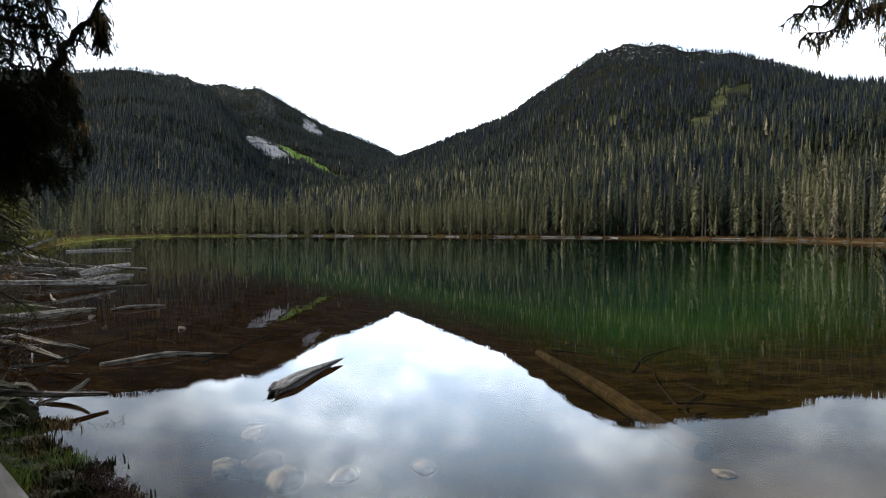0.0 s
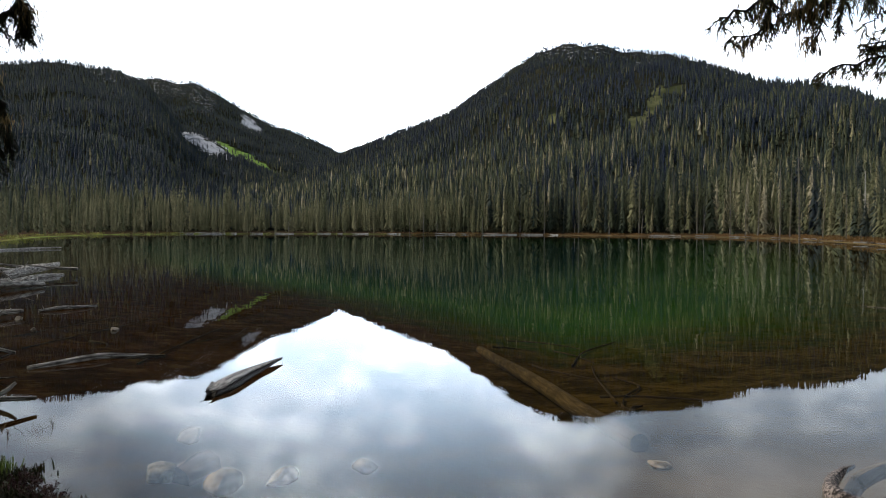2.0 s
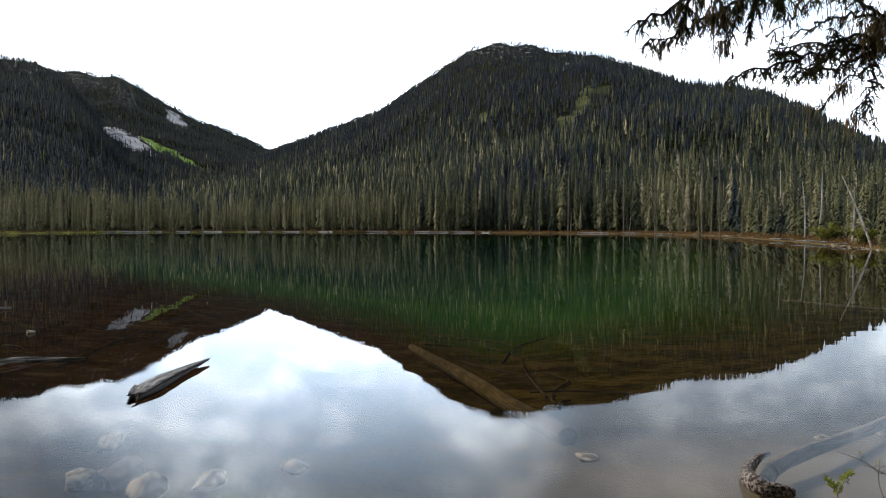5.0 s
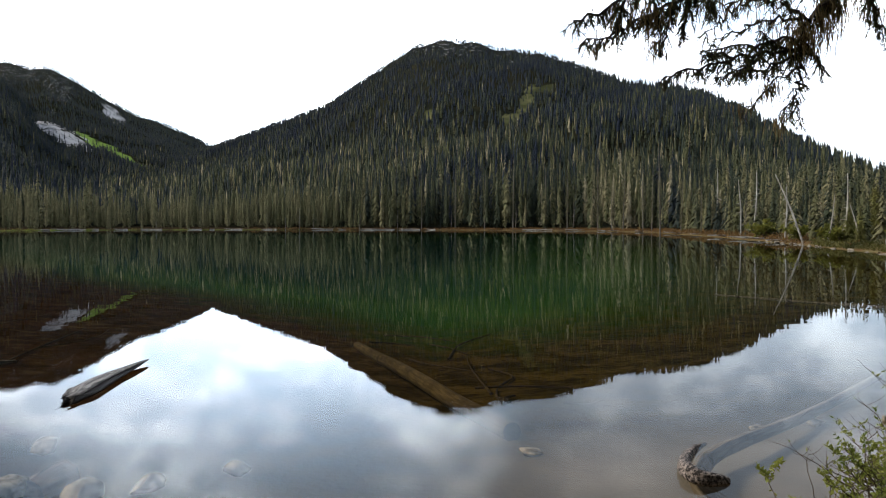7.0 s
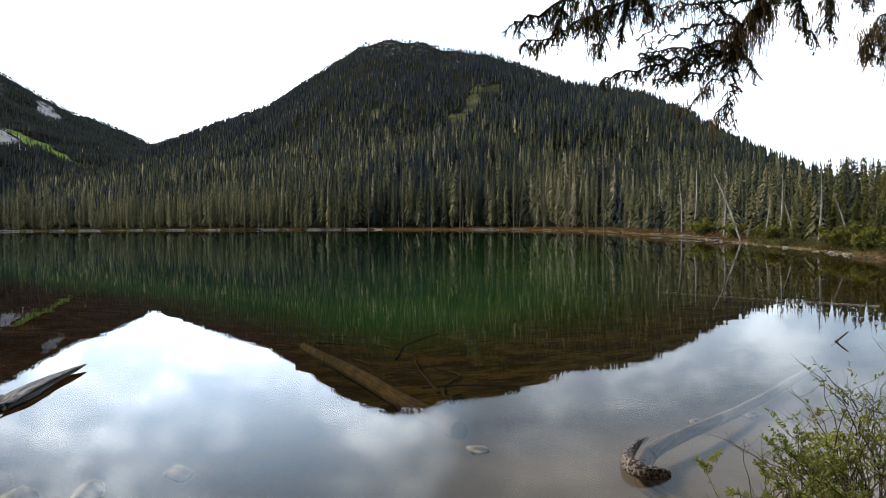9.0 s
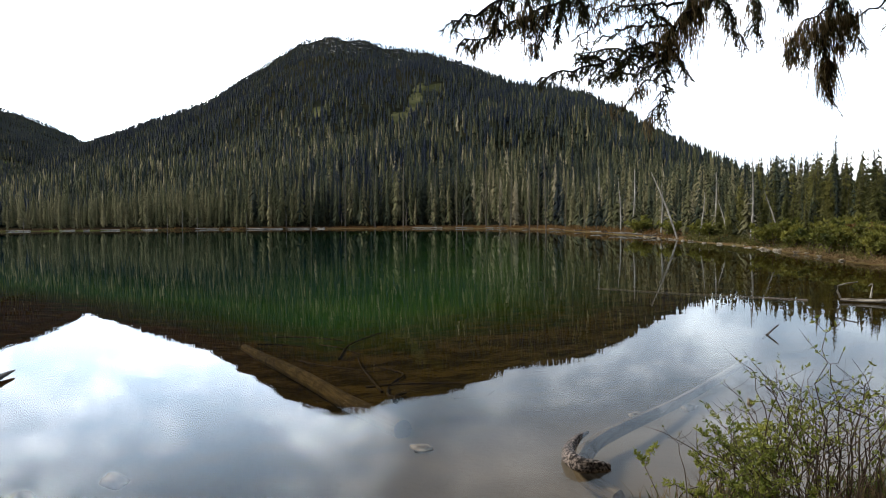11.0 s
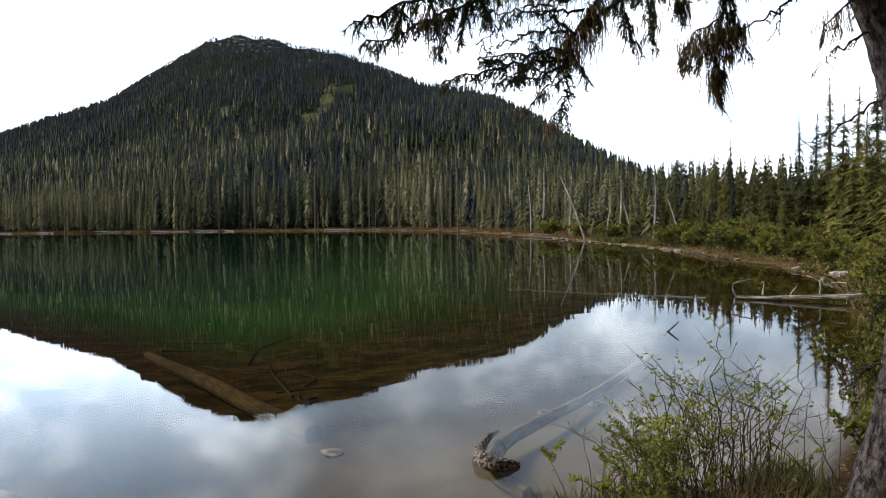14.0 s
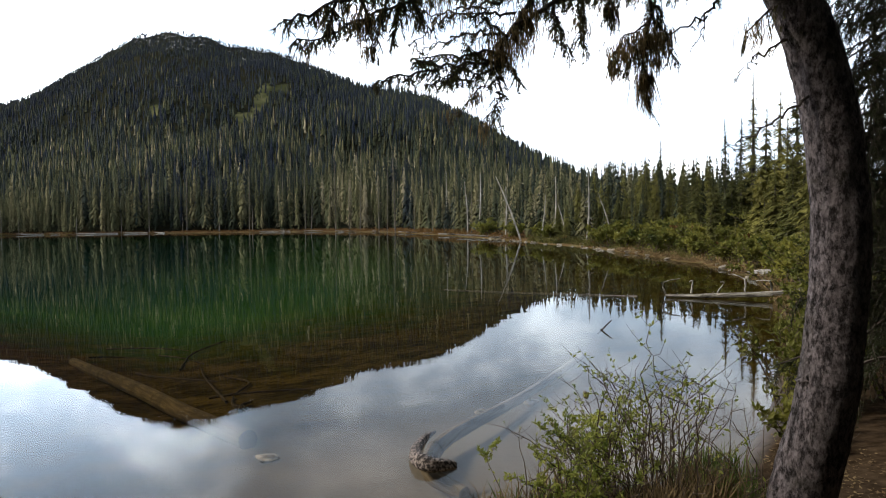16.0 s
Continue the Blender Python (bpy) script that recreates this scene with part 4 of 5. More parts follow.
def left_shore():
    rng = np.random.default_rng(8)
    drift = "driftwood on the shore"
    for pts, r, stubs, label in (
            ([(-18.1, 22.4, 0.08), (-18.8, 24.6, 0.16), (-19.4, 26.9, 0.26)], 0.21, 5, "bleached drift log lying half afloat"),
            ([(-16.8, 20.9, 0.0), (-17.2, 22.8, 0.03), (-17.4, 24.4, 0.02)], 0.09, 1, "thin bleached drift log awash"),
            ([(-15.6, 14.6, 0.30), (-14.6, 16.6, 0.22), (-14.3, 19.2, 0.10)], 0.15, 8, "thick grey drift log with broken limbs"),
            ([(-10.6, 10.5, 0.10), (-10.2, 11.6, 0.09), (-9.9, 12.7, 0.10)], 0.085, 3, "bleached drift log at the water's edge"),
            ([(-10.1, 13.4, 0.02), (-9.85, 13.9, 0.04), (-9.6, 14.5, 0.02)], 0.06, 3, "small drift log afloat"),
            ([(-6.08, 7.86, 0.015), (-5.8, 8.4, 0.035), (-5.6, 8.8, 0.02), (-5.2, 9.3, -0.05)], 0.05, 2, "bleached split log lying awash"),
            ([(-8.6, 8.2, 0.22), (-7.6, 8.3, 0.12), (-6.6, 7.95, 0.02)], 0.05, 6, "forked grey branch at the water's edge"),
            ([(-8.2, 8.9, 0.16), (-7.4, 8.6, 0.12), (-6.9, 8.7, 0.03)], 0.04, 5, "grey branch at the water's edge"),
            ([(-6.0, 5.2, 0.35), (-5.2, 5.55, 0.20), (-4.72, 6.2, 0.09)], 0.036, 2, "dark stick propped over the water"),
            ([(-5.3, 6.0, 0.0), (-5.15, 6.25, 0.08), (-5.08, 6.4, 0.17)], 0.03, 0, "bleached stub of a stick in the water"),
            ([(-30, 32.6, 0.5), (-26.5, 30.3, 0.25), (-23.8, 28.8, 0.12)], 0.16, 4, "grey drift log on the shore"),
            ([(-41, 49.5, 0.05), (-42, 54, 0.05), (-41.5, 58, 0.1)], 0.09, 1, "long pale log afloat"),
            ([(-21.8, 22.6, 0.3), (-20.5, 24.0, 0.15), (-19.6, 25.4, 0.05)], 0.15, 4, "grey drift log on the shore"),
            ([(-24.5, 25.4, 0.5), (-24.2, 27.0, 0.9), (-23.8, 28.0, 1.3)], 0.09, 2, "grey leaning stick on the shore")):
        log("drift_log", label, pts, [r * 0.5, r * 0.72, r * 0.7, r * 0.4], DRIFT, rng, drift, sides=12, rough=0.15, rings=22, stubs=stubs + 2)
    for _ in range(60):
        s = rng.random() ** 1.4
        x, y = -5.5 + (-26 + 5.5) * s, 5.5 + (28.5 - 5.5) * s
        x, y = x + rng.normal() * (0.35 + 1.2 * s) + 0.3, y + rng.normal() * (0.35 + 1.2 * s)
        z = max(ground_at(x, y), 0.0)
        L = (0.25 + 0.8 * rng.random()) * (0.7 + 1.5 * s)
        a, r = rng.random() * 6.28, (0.010 + 0.02 * rng.random()) * (1 + 1.5 * s)
        d = np.array([math.cos(a), math.sin(a), 0]) * L
        q = np.array([x, y, z + 0.02 + 0.15 * rng.random() * L])
        log("stick", "grey stick of driftwood", [q - d / 2, q + (rng.normal() * 0.025 * L, rng.normal() * 0.025 * L, 0.04 * L * rng.random()), q + d / 2 + (0, 0, rng.normal() * 0.12 * L)],
            [r, r * 0.8, r * 0.3], DRIFT if rng.random() < 0.35 else WETWOOD, rng, "driftwood sticks", sides=5, rings=6, category="stick")
    for x, y, s in ((-7.1, 11.2, 0.09), (-9.6, 12.2, 0.08), (-8.4, 11.0, 0.06)):
        stone(rng, ROCK, "shore_rock", "small grey rock breaking the surface", (x, y, 0.0), (s, s, s * 0.8), "rocks by the bank")
    # weathered timber that edges the path
    bm = bmesh.new()
    bmesh.ops.create_cube(bm, size=1)
    for v in bm.verts:
        v.co = Vector((v.co.x * 0.17, v.co.y * 1.9, v.co.z * 0.14))
    bmesh.ops.bevel(bm, geom=bm.edges[:], offset=0.012, segments=2, affect="EDGES")
    me = bpy.data.meshes.new("timber_edging")
    bm.to_mesh(me)
    bm.free()
    me.materials.append(PLANK)
    ob = new("timber_edging", me)
    ob.matrix_basis = Matrix.LocRotScale((-2.88, 2.98, 0.335), Euler((0, 0, radians(53))), None)
    tagged(ob, "weathered grey timber edging along the bank", "timber")


left_shore()


# ---- moss, grass, shrubs ----
def mound(rng, at, size, name="moss_hummock", label="dark mossy hummock on the bank", mat=MOSS):
    bm = bmesh.new()
    bmesh.ops.create_icosphere(bm, subdivisions=4, radius=1)
    k = Vector(rng.random(3) * 50)
    for v in bm.verts:
        n = 1 + 0.22 * noise.noise(v.co * 1.7 + k) + 0.12 * noise.noise(v.co * 5 + k) + 0.07 * noise.noise(v.co * 13 + k)
        v.co = Vector((v.co.x * size[0] * n, v.co.y * size[1] * n, v.co.z * size[2] * n))
    me = bpy.data.meshes.new(name)
    bm.to_mesh(me)
    bm.free()
    me.materials.append(mat)
    ob = new(name, me)
    ob.location = at
    return tagged(ob, label, "moss", "hummocks on the bank")


def blades(rng, n, spread, tall, mat_w=0.004):
    h = Heap()
    v, f = [], []
    for _ in range(n):
        x, y = rng.normal(size=2) * spread
        a, L = rng.random() * 6.28, tall * (0.5 + 0.7 * rng.random())
        lean = rng.uniform(0.1, 0.7) * L
        d, s = np.array([math.cos(a), math.sin(a), 0]), np.array([-math.sin(a), math.cos(a), 0]) * mat_w
        p = np.array([x, y, -0.02])
        m = p + d * lean * 0.35 + (0, 0, L * 0.6)
        e = p + d * lean + (0, 0, L * 0.95)
        k = len(v)
        v += [p - s, p + s, m - s * 0.8, m + s * 0.8, e]
        f += [(k, k + 1, k + 3, k + 2), (k + 2, k + 3, k + 4)]
    return h.add(np.array(v), f)


def tuft(rng, at, n, spread, tall, mat, label, name="grass_tuft", w=0.004):
    ob = part(name, blades(rng, n, spread, tall, w), mat)
    ob.location = at
    return tagged(ob, label, "grass", "grass tufts", "stuff")


def leaf_quad(v, f, p, d, s, L, w):
    n = len(v)
    up = np.cross(d, s) * 0.15 * w
    v += [p, p + d * L * 0.45 + s * w - up, p + d * L, p + d * L * 0.45 - s * w - up, p + d * L * 0.5 + up]
    f += [(n, n + 1, n + 4), (n + 1, n + 2, n + 4), (n + 2, n + 3, n + 4), (n + 3, n, n + 4)]


def shrub(rng, name, label, at, stems, reach, tall, leaves, leaf, mat, foot=0.15, thick=0.006, bare=0.3, group="shrubs on the bank", lean=(0, 0)):
    """A shrub of arched stems with side twigs and small pointed leaves."""
    t = base(name, label, "shrub", at, group=group)
    green, gf = [], []
    for k in range(stems):
        wood = Heap()
        a, q = rng.random() * 6.28, rng.random() ** 0.7
        o = np.array([rng.normal() * foot, rng.normal() * foot, -0.03])
        d = np.array([math.cos(a) * reach * q + lean[0] * rng.random(), math.sin(a) * reach * q + lean[1] * rng.random(), 0])
        h = tall * (0.55 + 0.5 * rng.random()) * (1.1 - 0.35 * q)
        line = smooth_line([o, o + d * 0.3 + (0, 0, h * 0.5), o + d * 0.75 + (rng.normal() * 0.03, rng.normal() * 0.03, h * 0.85), o + d * 1.05 + (0, 0, h)], 9)
        line[2:] += rng.normal(size=(7, 3)) * 0.012 * tall
        wood.add(*tube(line, [thick, thick * 0.6, thick * 0.25], 4))
        sets = [line]
        for _ in range(4):
            i = rng.integers(3, 8)
            b = rng.random() * 6.28
            e = np.array([math.cos(b), math.sin(b), rng.uniform(0.1, 0.9)]) * tall * rng.uniform(0.1, 0.25)
            tw = smooth_line([line[i], line[i] + e * 0.6, line[i] + e + (0, 0, 0.02)], 4)
            wood.add(*tube(tw, [thick * 0.4, thick * 0.15], 3))
            sets.append(tw)
        for _ in range(leaves // stems):
            ln = sets[rng.integers(len(sets))]
            s = rng.uniform(bare if ln is line else 0.2, 1)
            x = s * (len(ln) - 1)
            i = min(int(x), len(ln) - 2)
            p = ln[i] + (ln[i + 1] - ln[i]) * (x - i)
            dd = rng.normal(size=3) + (0, 0, 0.5)
            dd /= np.linalg.norm(dd)
            ss = np.cross(dd, rng.normal(size=3))
            ss /= np.linalg.norm(ss) + 1e-9
            L = leaf * (0.6 + 0.7 * rng.random())
            leaf_quad(green, gf, p, dd, ss, L, L * 0.22)
        part("stem", wood, STEM, t)
    tagged(part("foliage", Heap().add(np.array(green), gf), mat, t), kind="stuff")
    return t


def bank_plants():
    rng = np.random.default_rng(31)
    # the leafy willow by the water
    shrub(rng, "willow_shrub", "young willow shrub with fresh green leaves", (2.48, 3.42, 0.12), 14, 0.28, 1.18, 560, 0.026, LEAF, 0.16, 0.005, 0.35)
    shrub(rng, "willow_shrub", "low willow shrub leaning over the water", (2.15, 3.42, 0.10), 20, 0.42, 0.58, 2200, 0.026, LEAF, 0.18, 0.004, 0.3, lean=(-0.22, 0.12))
    shrub(rng, "willow_shrub", "low willow shrub with fresh green leaves", (2.45, 3.62, 0.10), 18, 0.32, 0.60, 1700, 0.026, LEAF, 0.2, 0.004, 0.15)
    shrub(rng, "willow_shrub", "low willow shrub with yellow-green leaves", (1.95, 3.20, 0.12), 14, 0.34, 0.42, 2000, 0.026, LEAF, 0.15, 0.004, 0.15, lean=(-0.1, 0.1))
    shrub(rng, "bare_shrub", "leafless brown stems on the bank", (2.55, 3.75, 0.10), 14, 0.4, 0.75, 40, 0.03, LEAF, 0.22, 0.005, 0.6)
    shrub(rng, "bare_shrub", "leafless grey stems on the bank", (2.15, 3.25, 0.12), 30, 0.5, 0.55, 40, 0.03, LEAF, 0.25, 0.004, 0.6)
    shrub(rng, "bare_shrub", "leafless brown stems on the bank", (2.75, 3.55, 0.12), 30, 0.35, 0.75, 60, 0.03, LEAF, 0.22, 0.004, 0.6)
    shrub(rng, "bare_shrub", "tangle of dry grey stems on the bank", (2.35, 3.45, 0.12), 34, 0.55, 0.5, 40, 0.03, LEAF, 0.28, 0.004, 0.6)
    for k in range(9):
        x, y = 1.75 + 0.12 * k + rng.normal() * 0.05, 3.0 + 0.3 * rng.random()
        tuft(rng, (x, y, ground_at(x, y)), 150, 0.09, 0.26, DRYGRASS, "dry brown grass under the shrubs")
    tuft(rng, (2.95, 3.72, 0.05), 260, 0.10, 0.24, GRASS, "fresh green grass tuft on the bank")
    tuft(rng, (3.14, 3.80, 0.05), 220, 0.10, 0.20, GRASS, "fresh green grass tuft on the bank")
    for k in range(16):
        x, y = 1.5 + 1.4 * rng.random(), 3.0 + 0.9 * rng.random()
        tuft(rng, (x, y, ground_at(x, y)), 120, 0.10, 0.16 + 0.1 * rng.random(), DRYGRASS if k % 2 else GRASS, "dry brown grass under the shrubs" if k % 2 else "green grass under the shrubs")
    # dense bushes that overhang the right-hand water
    for x, y, h, w, mat in ((4.0, 4.02, 0.55, 0.24, BUSH), (4.85, 4.75, 0.85, 0.32, BUSH), (5.0, 4.9, 1.0, 0.5, BUSH), (5.6, 5.5, 1.0, 0.5, BUSH), (6.4, 6.2, 1.1, 0.55, BUSH), (7.3, 7.1, 1.2, 0.6, BUSH), (8.6, 8.1, 1.2, 0.6, BUSH),
                            (9.6, 9.0, 1.3, 0.65, BUSH), (11.0, 10.2, 1.5, 0.75, BUSH), (12.6, 11.3, 1.6, 0.85, BUSH), (13.2, 13.2, 1.7, 0.9, BUSH), (14.6, 15.2, 1.6, 0.9, BUSH), (16.4, 17.6, 1.4, 0.9, BUSH), (17.6, 19.4, 1.6, 1.0, BUSH),
                            (19.2, 21.5, 1.6, 1.1, BUSH), (20.6, 24.2, 1.2, 0.8, REDBUSH), (22.2, 27.5, 1.9, 1.2, BUSH), (24.0, 31.5, 2.2, 1.3, BUSH), (26.4, 37, 2.4, 1.4, BUSH), (5.6, 4.6, 1.6, 0.7, BUSH), (7.2, 6.0, 1.8, 0.8, BUSH), (9.5, 8.3, 2.2, 1.0, BUSH),
                            (12.5, 11.0, 2.6, 1.1, BUSH), (16.2, 14.8, 2.6, 1.2, BUSH), (18.8, 18.2, 2.6, 1.2, BUSH), (21.8, 22.0, 2.8, 1.3, BUSH), (25, 27, 3, 1.4, BUSH), (28, 34, 2.8, 1.5, BUSH), (29.5, 45, 2.4, 1.5, BUSH), (33.5, 62, 2.4, 1.6, BUSH)):
        d = math.hypot(x, y)
        h *= 0.8 if d < 9 else 0.62
        shrub(rng, "bush", "dense olive green bush on the bank" if mat is BUSH else "rusty brown bush on the bank", (x, y, ground_at(x, y)), 18, w, h, 1100 if d < 9 else 1500, 0.035 + 0.004 * d, mat, 0.3 * w, 0.004 + 0.0006 * d, 0.05)
    for k in range(13):
        i = 8 + 3.2 * (k + rng.random() * 0.8) / 13
        j = int(i)
        p = WATERLINE[j] + (WATERLINE[j + 1] - WATERLINE[j]) * (i - j) + (0.5 + 1.4 * rng.random(), -0.3)
        d = math.hypot(*p)
        shrub(rng, "bush", "leafy olive bush on the far strand", (p[0], p[1], ground_at(*p)), 14, 0.4 + d * 0.010, 0.45 + d * 0.016, 1100, 0.04 + 0.004 * d, BUSH, 0.25, 0.004 + 0.0006 * d, 0.05)
    k = 0
    while k < 24:
        az, d = rng.uniform(32, 45), rng.uniform(15, 62)
        x, y = d * math.sin(radians(az)), d * math.cos(radians(az))
        if not 0.9 < float(inland(np.array([x]), np.array([y]))[0]) < 4.5:
            continue
        shrub(rng, "bush", "yellow-green leafy bush along the strand", (x, y, ground_at(x, y)), 16, 0.40 + d * 0.010, 0.5 + d * 0.016, 1000, 0.035 + 0.0035 * d, BUSH if k % 9 else REDBUSH, 0.25, 0.004 + 0.0005 * d, 0.05)
        k += 1
    # left-hand bank
    for x, y, h, w in ((-12.5, 11.6, 1.5, 0.9), (-14.6, 13.5, 1.6, 1.0), (-17.6, 16.4, 1.8, 1.2), (-20.5, 19.5, 2.0, 1.3), (-24.5, 23.5, 2.4, 1.5), (-29, 28.5, 2.6, 1.6), (-34, 33.5, 3.0, 1.8), (-9.3, 8.4, 1.0, 0.6)):
        shrub(rng, "bush", "dark green bush on the bank", (x, y, ground_at(x, y)), 18, w, h, 2200, 0.03 + 0.0022 * math.hypot(x, y), DARKBUSH, 0.3 * w, 0.008, 0.05)
    for x, y, h, w in ((-6.4, 6.5, 0.35, 0.45), (-7.4, 7.5, 0.4, 0.5), (-8.7, 8.8, 0.5, 0.6), (-9.8, 9.9, 0.45, 0.6), (-11.2, 11.3, 0.5, 0.7), (-12.8, 13.0, 0.6, 0.8), (-14.6, 14.9, 0.6, 0.9), (-16.2, 17.2, 0.6, 1.0), (-18.6, 20.2, 0.7, 1.2)):
        shrub(rng, "brush", "tangle of dead brown brush on the shore", (x, y, max(0, ground_at(x, y))), 44, w, h, 60, 0.03, LICHEN, 0.6 * w, 0.004 + 0.0006 * abs(x), 0.6)
    for x, y, a, b, c in ((-4.25, 4.62, 0.30, 0.24, 0.16), (-3.75, 4.28, 0.26, 0.20, 0.15), (-3.35, 3.98, 0.24, 0.20, 0.16), (-2.98, 3.68, 0.26, 0.18, 0.14), (-4.7, 4.9, 0.30, 0.30, 0.2), (-3.75, 3.95, 0.3, 0.25, 0.2),
                          (-3.2, 3.6, 0.3, 0.25, 0.16), (-5.3, 5.5, 0.35, 0.3, 0.22), (-5.9, 6.0, 0.4, 0.35, 0.26), (-2.75, 3.45, 0.2, 0.2, 0.12)):
        mound(rng, (x, y, max(0, ground_at(x, y)) - 0.02), (a, b, c * 0.8))
        for _ in range(3):
            u, w = rng.normal(size=2) * 0.5
            tuft(rng, (x + u * a, y + w * b, max(0, ground_at(x, y)) + c * 0.5), 260, 0.07, 0.07, MOSS if _ else DRYGRASS, "dark cushion of moss on the bank", "moss_tuft", 0.006)
    for x, y, n, tall in ((-3.55, 4.15, 300, 0.14), (-3.7, 4.3, 240, 0.13), (-4.35, 4.75, 260, 0.16), (-4.6, 5.0, 260, 0.18), (-5.8, 6.05, 300, 0.24), (-6.1, 6.1, 300, 0.26), (-3.6, 3.75, 300, 0.2), (-3.45, 3.55, 300, 0.2), (-3.9, 3.9, 300, 0.2), (-11.2, 12.0, 240, 0.5)):
        tuft(rng, (x, y, ground_at(x, y) + 0.08), n, 0.09 if x > -10 else 0.3, tall * 0.6, GRASS, "short green grass on the mossy bank")
    for x, y in ((-2.78, 3.72), (-2.9, 3.85), (-2.65, 3.55), (-3.15, 4.02)):
        shrub(rng, "heather", "dark reddish heather sprig at the water's edge", (x, y, 0.03), 14, 0.13, 0.20, 700, 0.018, HEATHER, 0.04, 0.003, 0.1)
    for k in range(5):
        x, y = -4.3 + 0.2 * rng.normal(), 5.5 + 0.2 * rng.normal()
        shrub(rng, "water_twigs", "thin dead twigs standing in the water", (x, y, 0.0), 3, 0.10, 0.10, 3, 0.01, LICHEN, 0.02, 0.0025, 0.5)


bank_plants()


# ---- the trees that frame the view ----
def spray(rng, line, twig, gap, wood, green, gf, droop=0.6, needle=0.017, thick=0.004, hang=0.0, every=0.0035):
    """Side twigs with needles along a branch line; hang leans the twigs to the ground."""
    seg = np.linalg.norm(np.diff(line, axis=0), axis=1)
    total = seg.sum()
    at = np.concatenate([[0], np.cumsum(seg)])
    for s in np.arange(gap, total, gap):
        i = min(np.searchsorted(at, s) - 1, len(line) - 2)
        p = line[i] + (line[i + 1] - line[i]) * (s - at[i]) / seg[i]
        d = (line[i + 1] - line[i]) / seg[i]
        side = np.cross(d, (0, 0, 1.0))
        side /= np.linalg.norm(side) + 1e-9
        e = d * rng.uniform(0.2, 0.8) + side * rng.choice((-1, 1)) * rng.uniform(0.3, 1) + np.array([0, 0, -droop * rng.uniform(0.2, 1.2) - hang])
        e /= np.linalg.norm(e)
        L = twig * rng.uniform(0.35, 1.15) * (1.1 - 0.6 * s / total)
        tw = smooth_line([p, p + e * L * 0.5, p + e * L + (0, 0, -0.25 * L * droop)], 5)
        wood.add(*tube(tw, [thick * 0.5, thick * 0.22], 3, capped=False))
        shoots = [tw]
        for _ in range(int(2 + L * 18)):
            j = rng.integers(1, 5)
            q = e + rng.normal(size=3) * 0.55 + (0, 0, -0.35 * droop - hang)
            q *= L * rng.uniform(0.2, 0.45) / np.linalg.norm(q)
            sh = np.array([tw[j], tw[j] + q * 0.5, tw[j] + q + (0, 0, -0.2 * np.linalg.norm(q))])
            if every < 0.01:
                wood.add(*tube(sh, [thick * 0.28, thick * 0.15], 3, capped=False))
            shoots.append(sh)
        for sh in shoots:
            ln = np.linalg.norm(np.diff(sh, axis=0), axis=1).sum()
            m = int(ln / every)
            if not m:
                continue
            u = rng.random(m) * (len(sh) - 1)
            k = np.minimum(u.astype(int), len(sh) - 2)
            b = sh[k] + (sh[k + 1] - sh[k]) * (u - k)[:, None]
            ax = sh[k + 1] - sh[k]
            ax /= np.linalg.norm(ax, axis=1)[:, None] + 1e-9
            o = rng.normal(size=(m, 3))
            o -= (o * ax).sum(1)[:, None] * ax
            o /= np.linalg.norm(o, axis=1)[:, None] + 1e-9
            tip = b + (o * 0.75 + ax * 0.7) * needle * rng.uniform(0.6, 1.2, (m, 1))
            wv = np.cross(ax, o) * needle * 0.09
            n = len(green)
            green.extend(np.stack([b - wv, b + wv, tip], 1).reshape(-1, 3))
            gf.extend((n + 3 * z, n + 3 * z + 1, n + 3 * z + 2) for z in range(m))


def beard(rng, at, n, tall, spread, w=0.0016):
    """Hanging strands of lichen."""
    v, f = [], []
    for _ in range(n * 2):
        p = np.asarray(at) + rng.normal(size=3) * (spread, spread, spread * 0.5)
        L = tall * rng.uniform(0.2, 1.0) ** 1.3
        a = rng.random() * 6.28
        s = np.array([math.cos(a), math.sin(a), 0]) * w
        k = len(v)
        q = p.copy()
        for i in range(5):
            wide = (0.6, 1.0, 0.8, 0.5, 0.1)[i]
            v += [q - s * wide, q + s * wide]
            q = q + rng.normal(size=3) * (0.06, 0.06, 0.02) * L + (0, 0, -L * 0.25)
        f += [(k + 2 * i, k + 2 * i + 1, k + 2 * i + 3, k + 2 * i + 2) for i in range(4)]
    return np.array(v), f


def limb(tree, rng, points, r0, twig, gap, beards=(), droop=0.6, label="", hang=0.0, extra=(), mat=NEEDLE):
    """A branch under its tree, with needles and lichen on it."""
    line = smooth_line(points, 26)
    line[3:-1] += rng.normal(size=(22, 3)) * 0.008
    wood = Heap().add(*tube(line, [r0, r0 * 0.55, r0 * 0.18], 7, 0.05, rng))
    green, gf = [], []
    spray(rng, line, twig, gap, wood, green, gf, droop, hang=hang, every=0.0028)
    for pts in extra:
        sub = smooth_line(pts, 14)
        sub[2:] += rng.normal(size=(12, 3)) * 0.006
        wood.add(*tube(sub, [r0 * 0.4, r0 * 0.1], 5))
        spray(rng, sub, twig * 0.8, gap, wood, green, gf, droop, hang=hang)
    b = part("branch", wood, TWIG, tree, label)
    part("needles", Heap().add(np.array(green), gf), mat, b)
    if beards:
        for at, n, tall, spread in beards:
            part("lichen", Heap().add(*beard(rng, at, n, tall, spread)), LICHEN, b, "brown hanging beard lichen")["kind"] = "stuff"
    return b


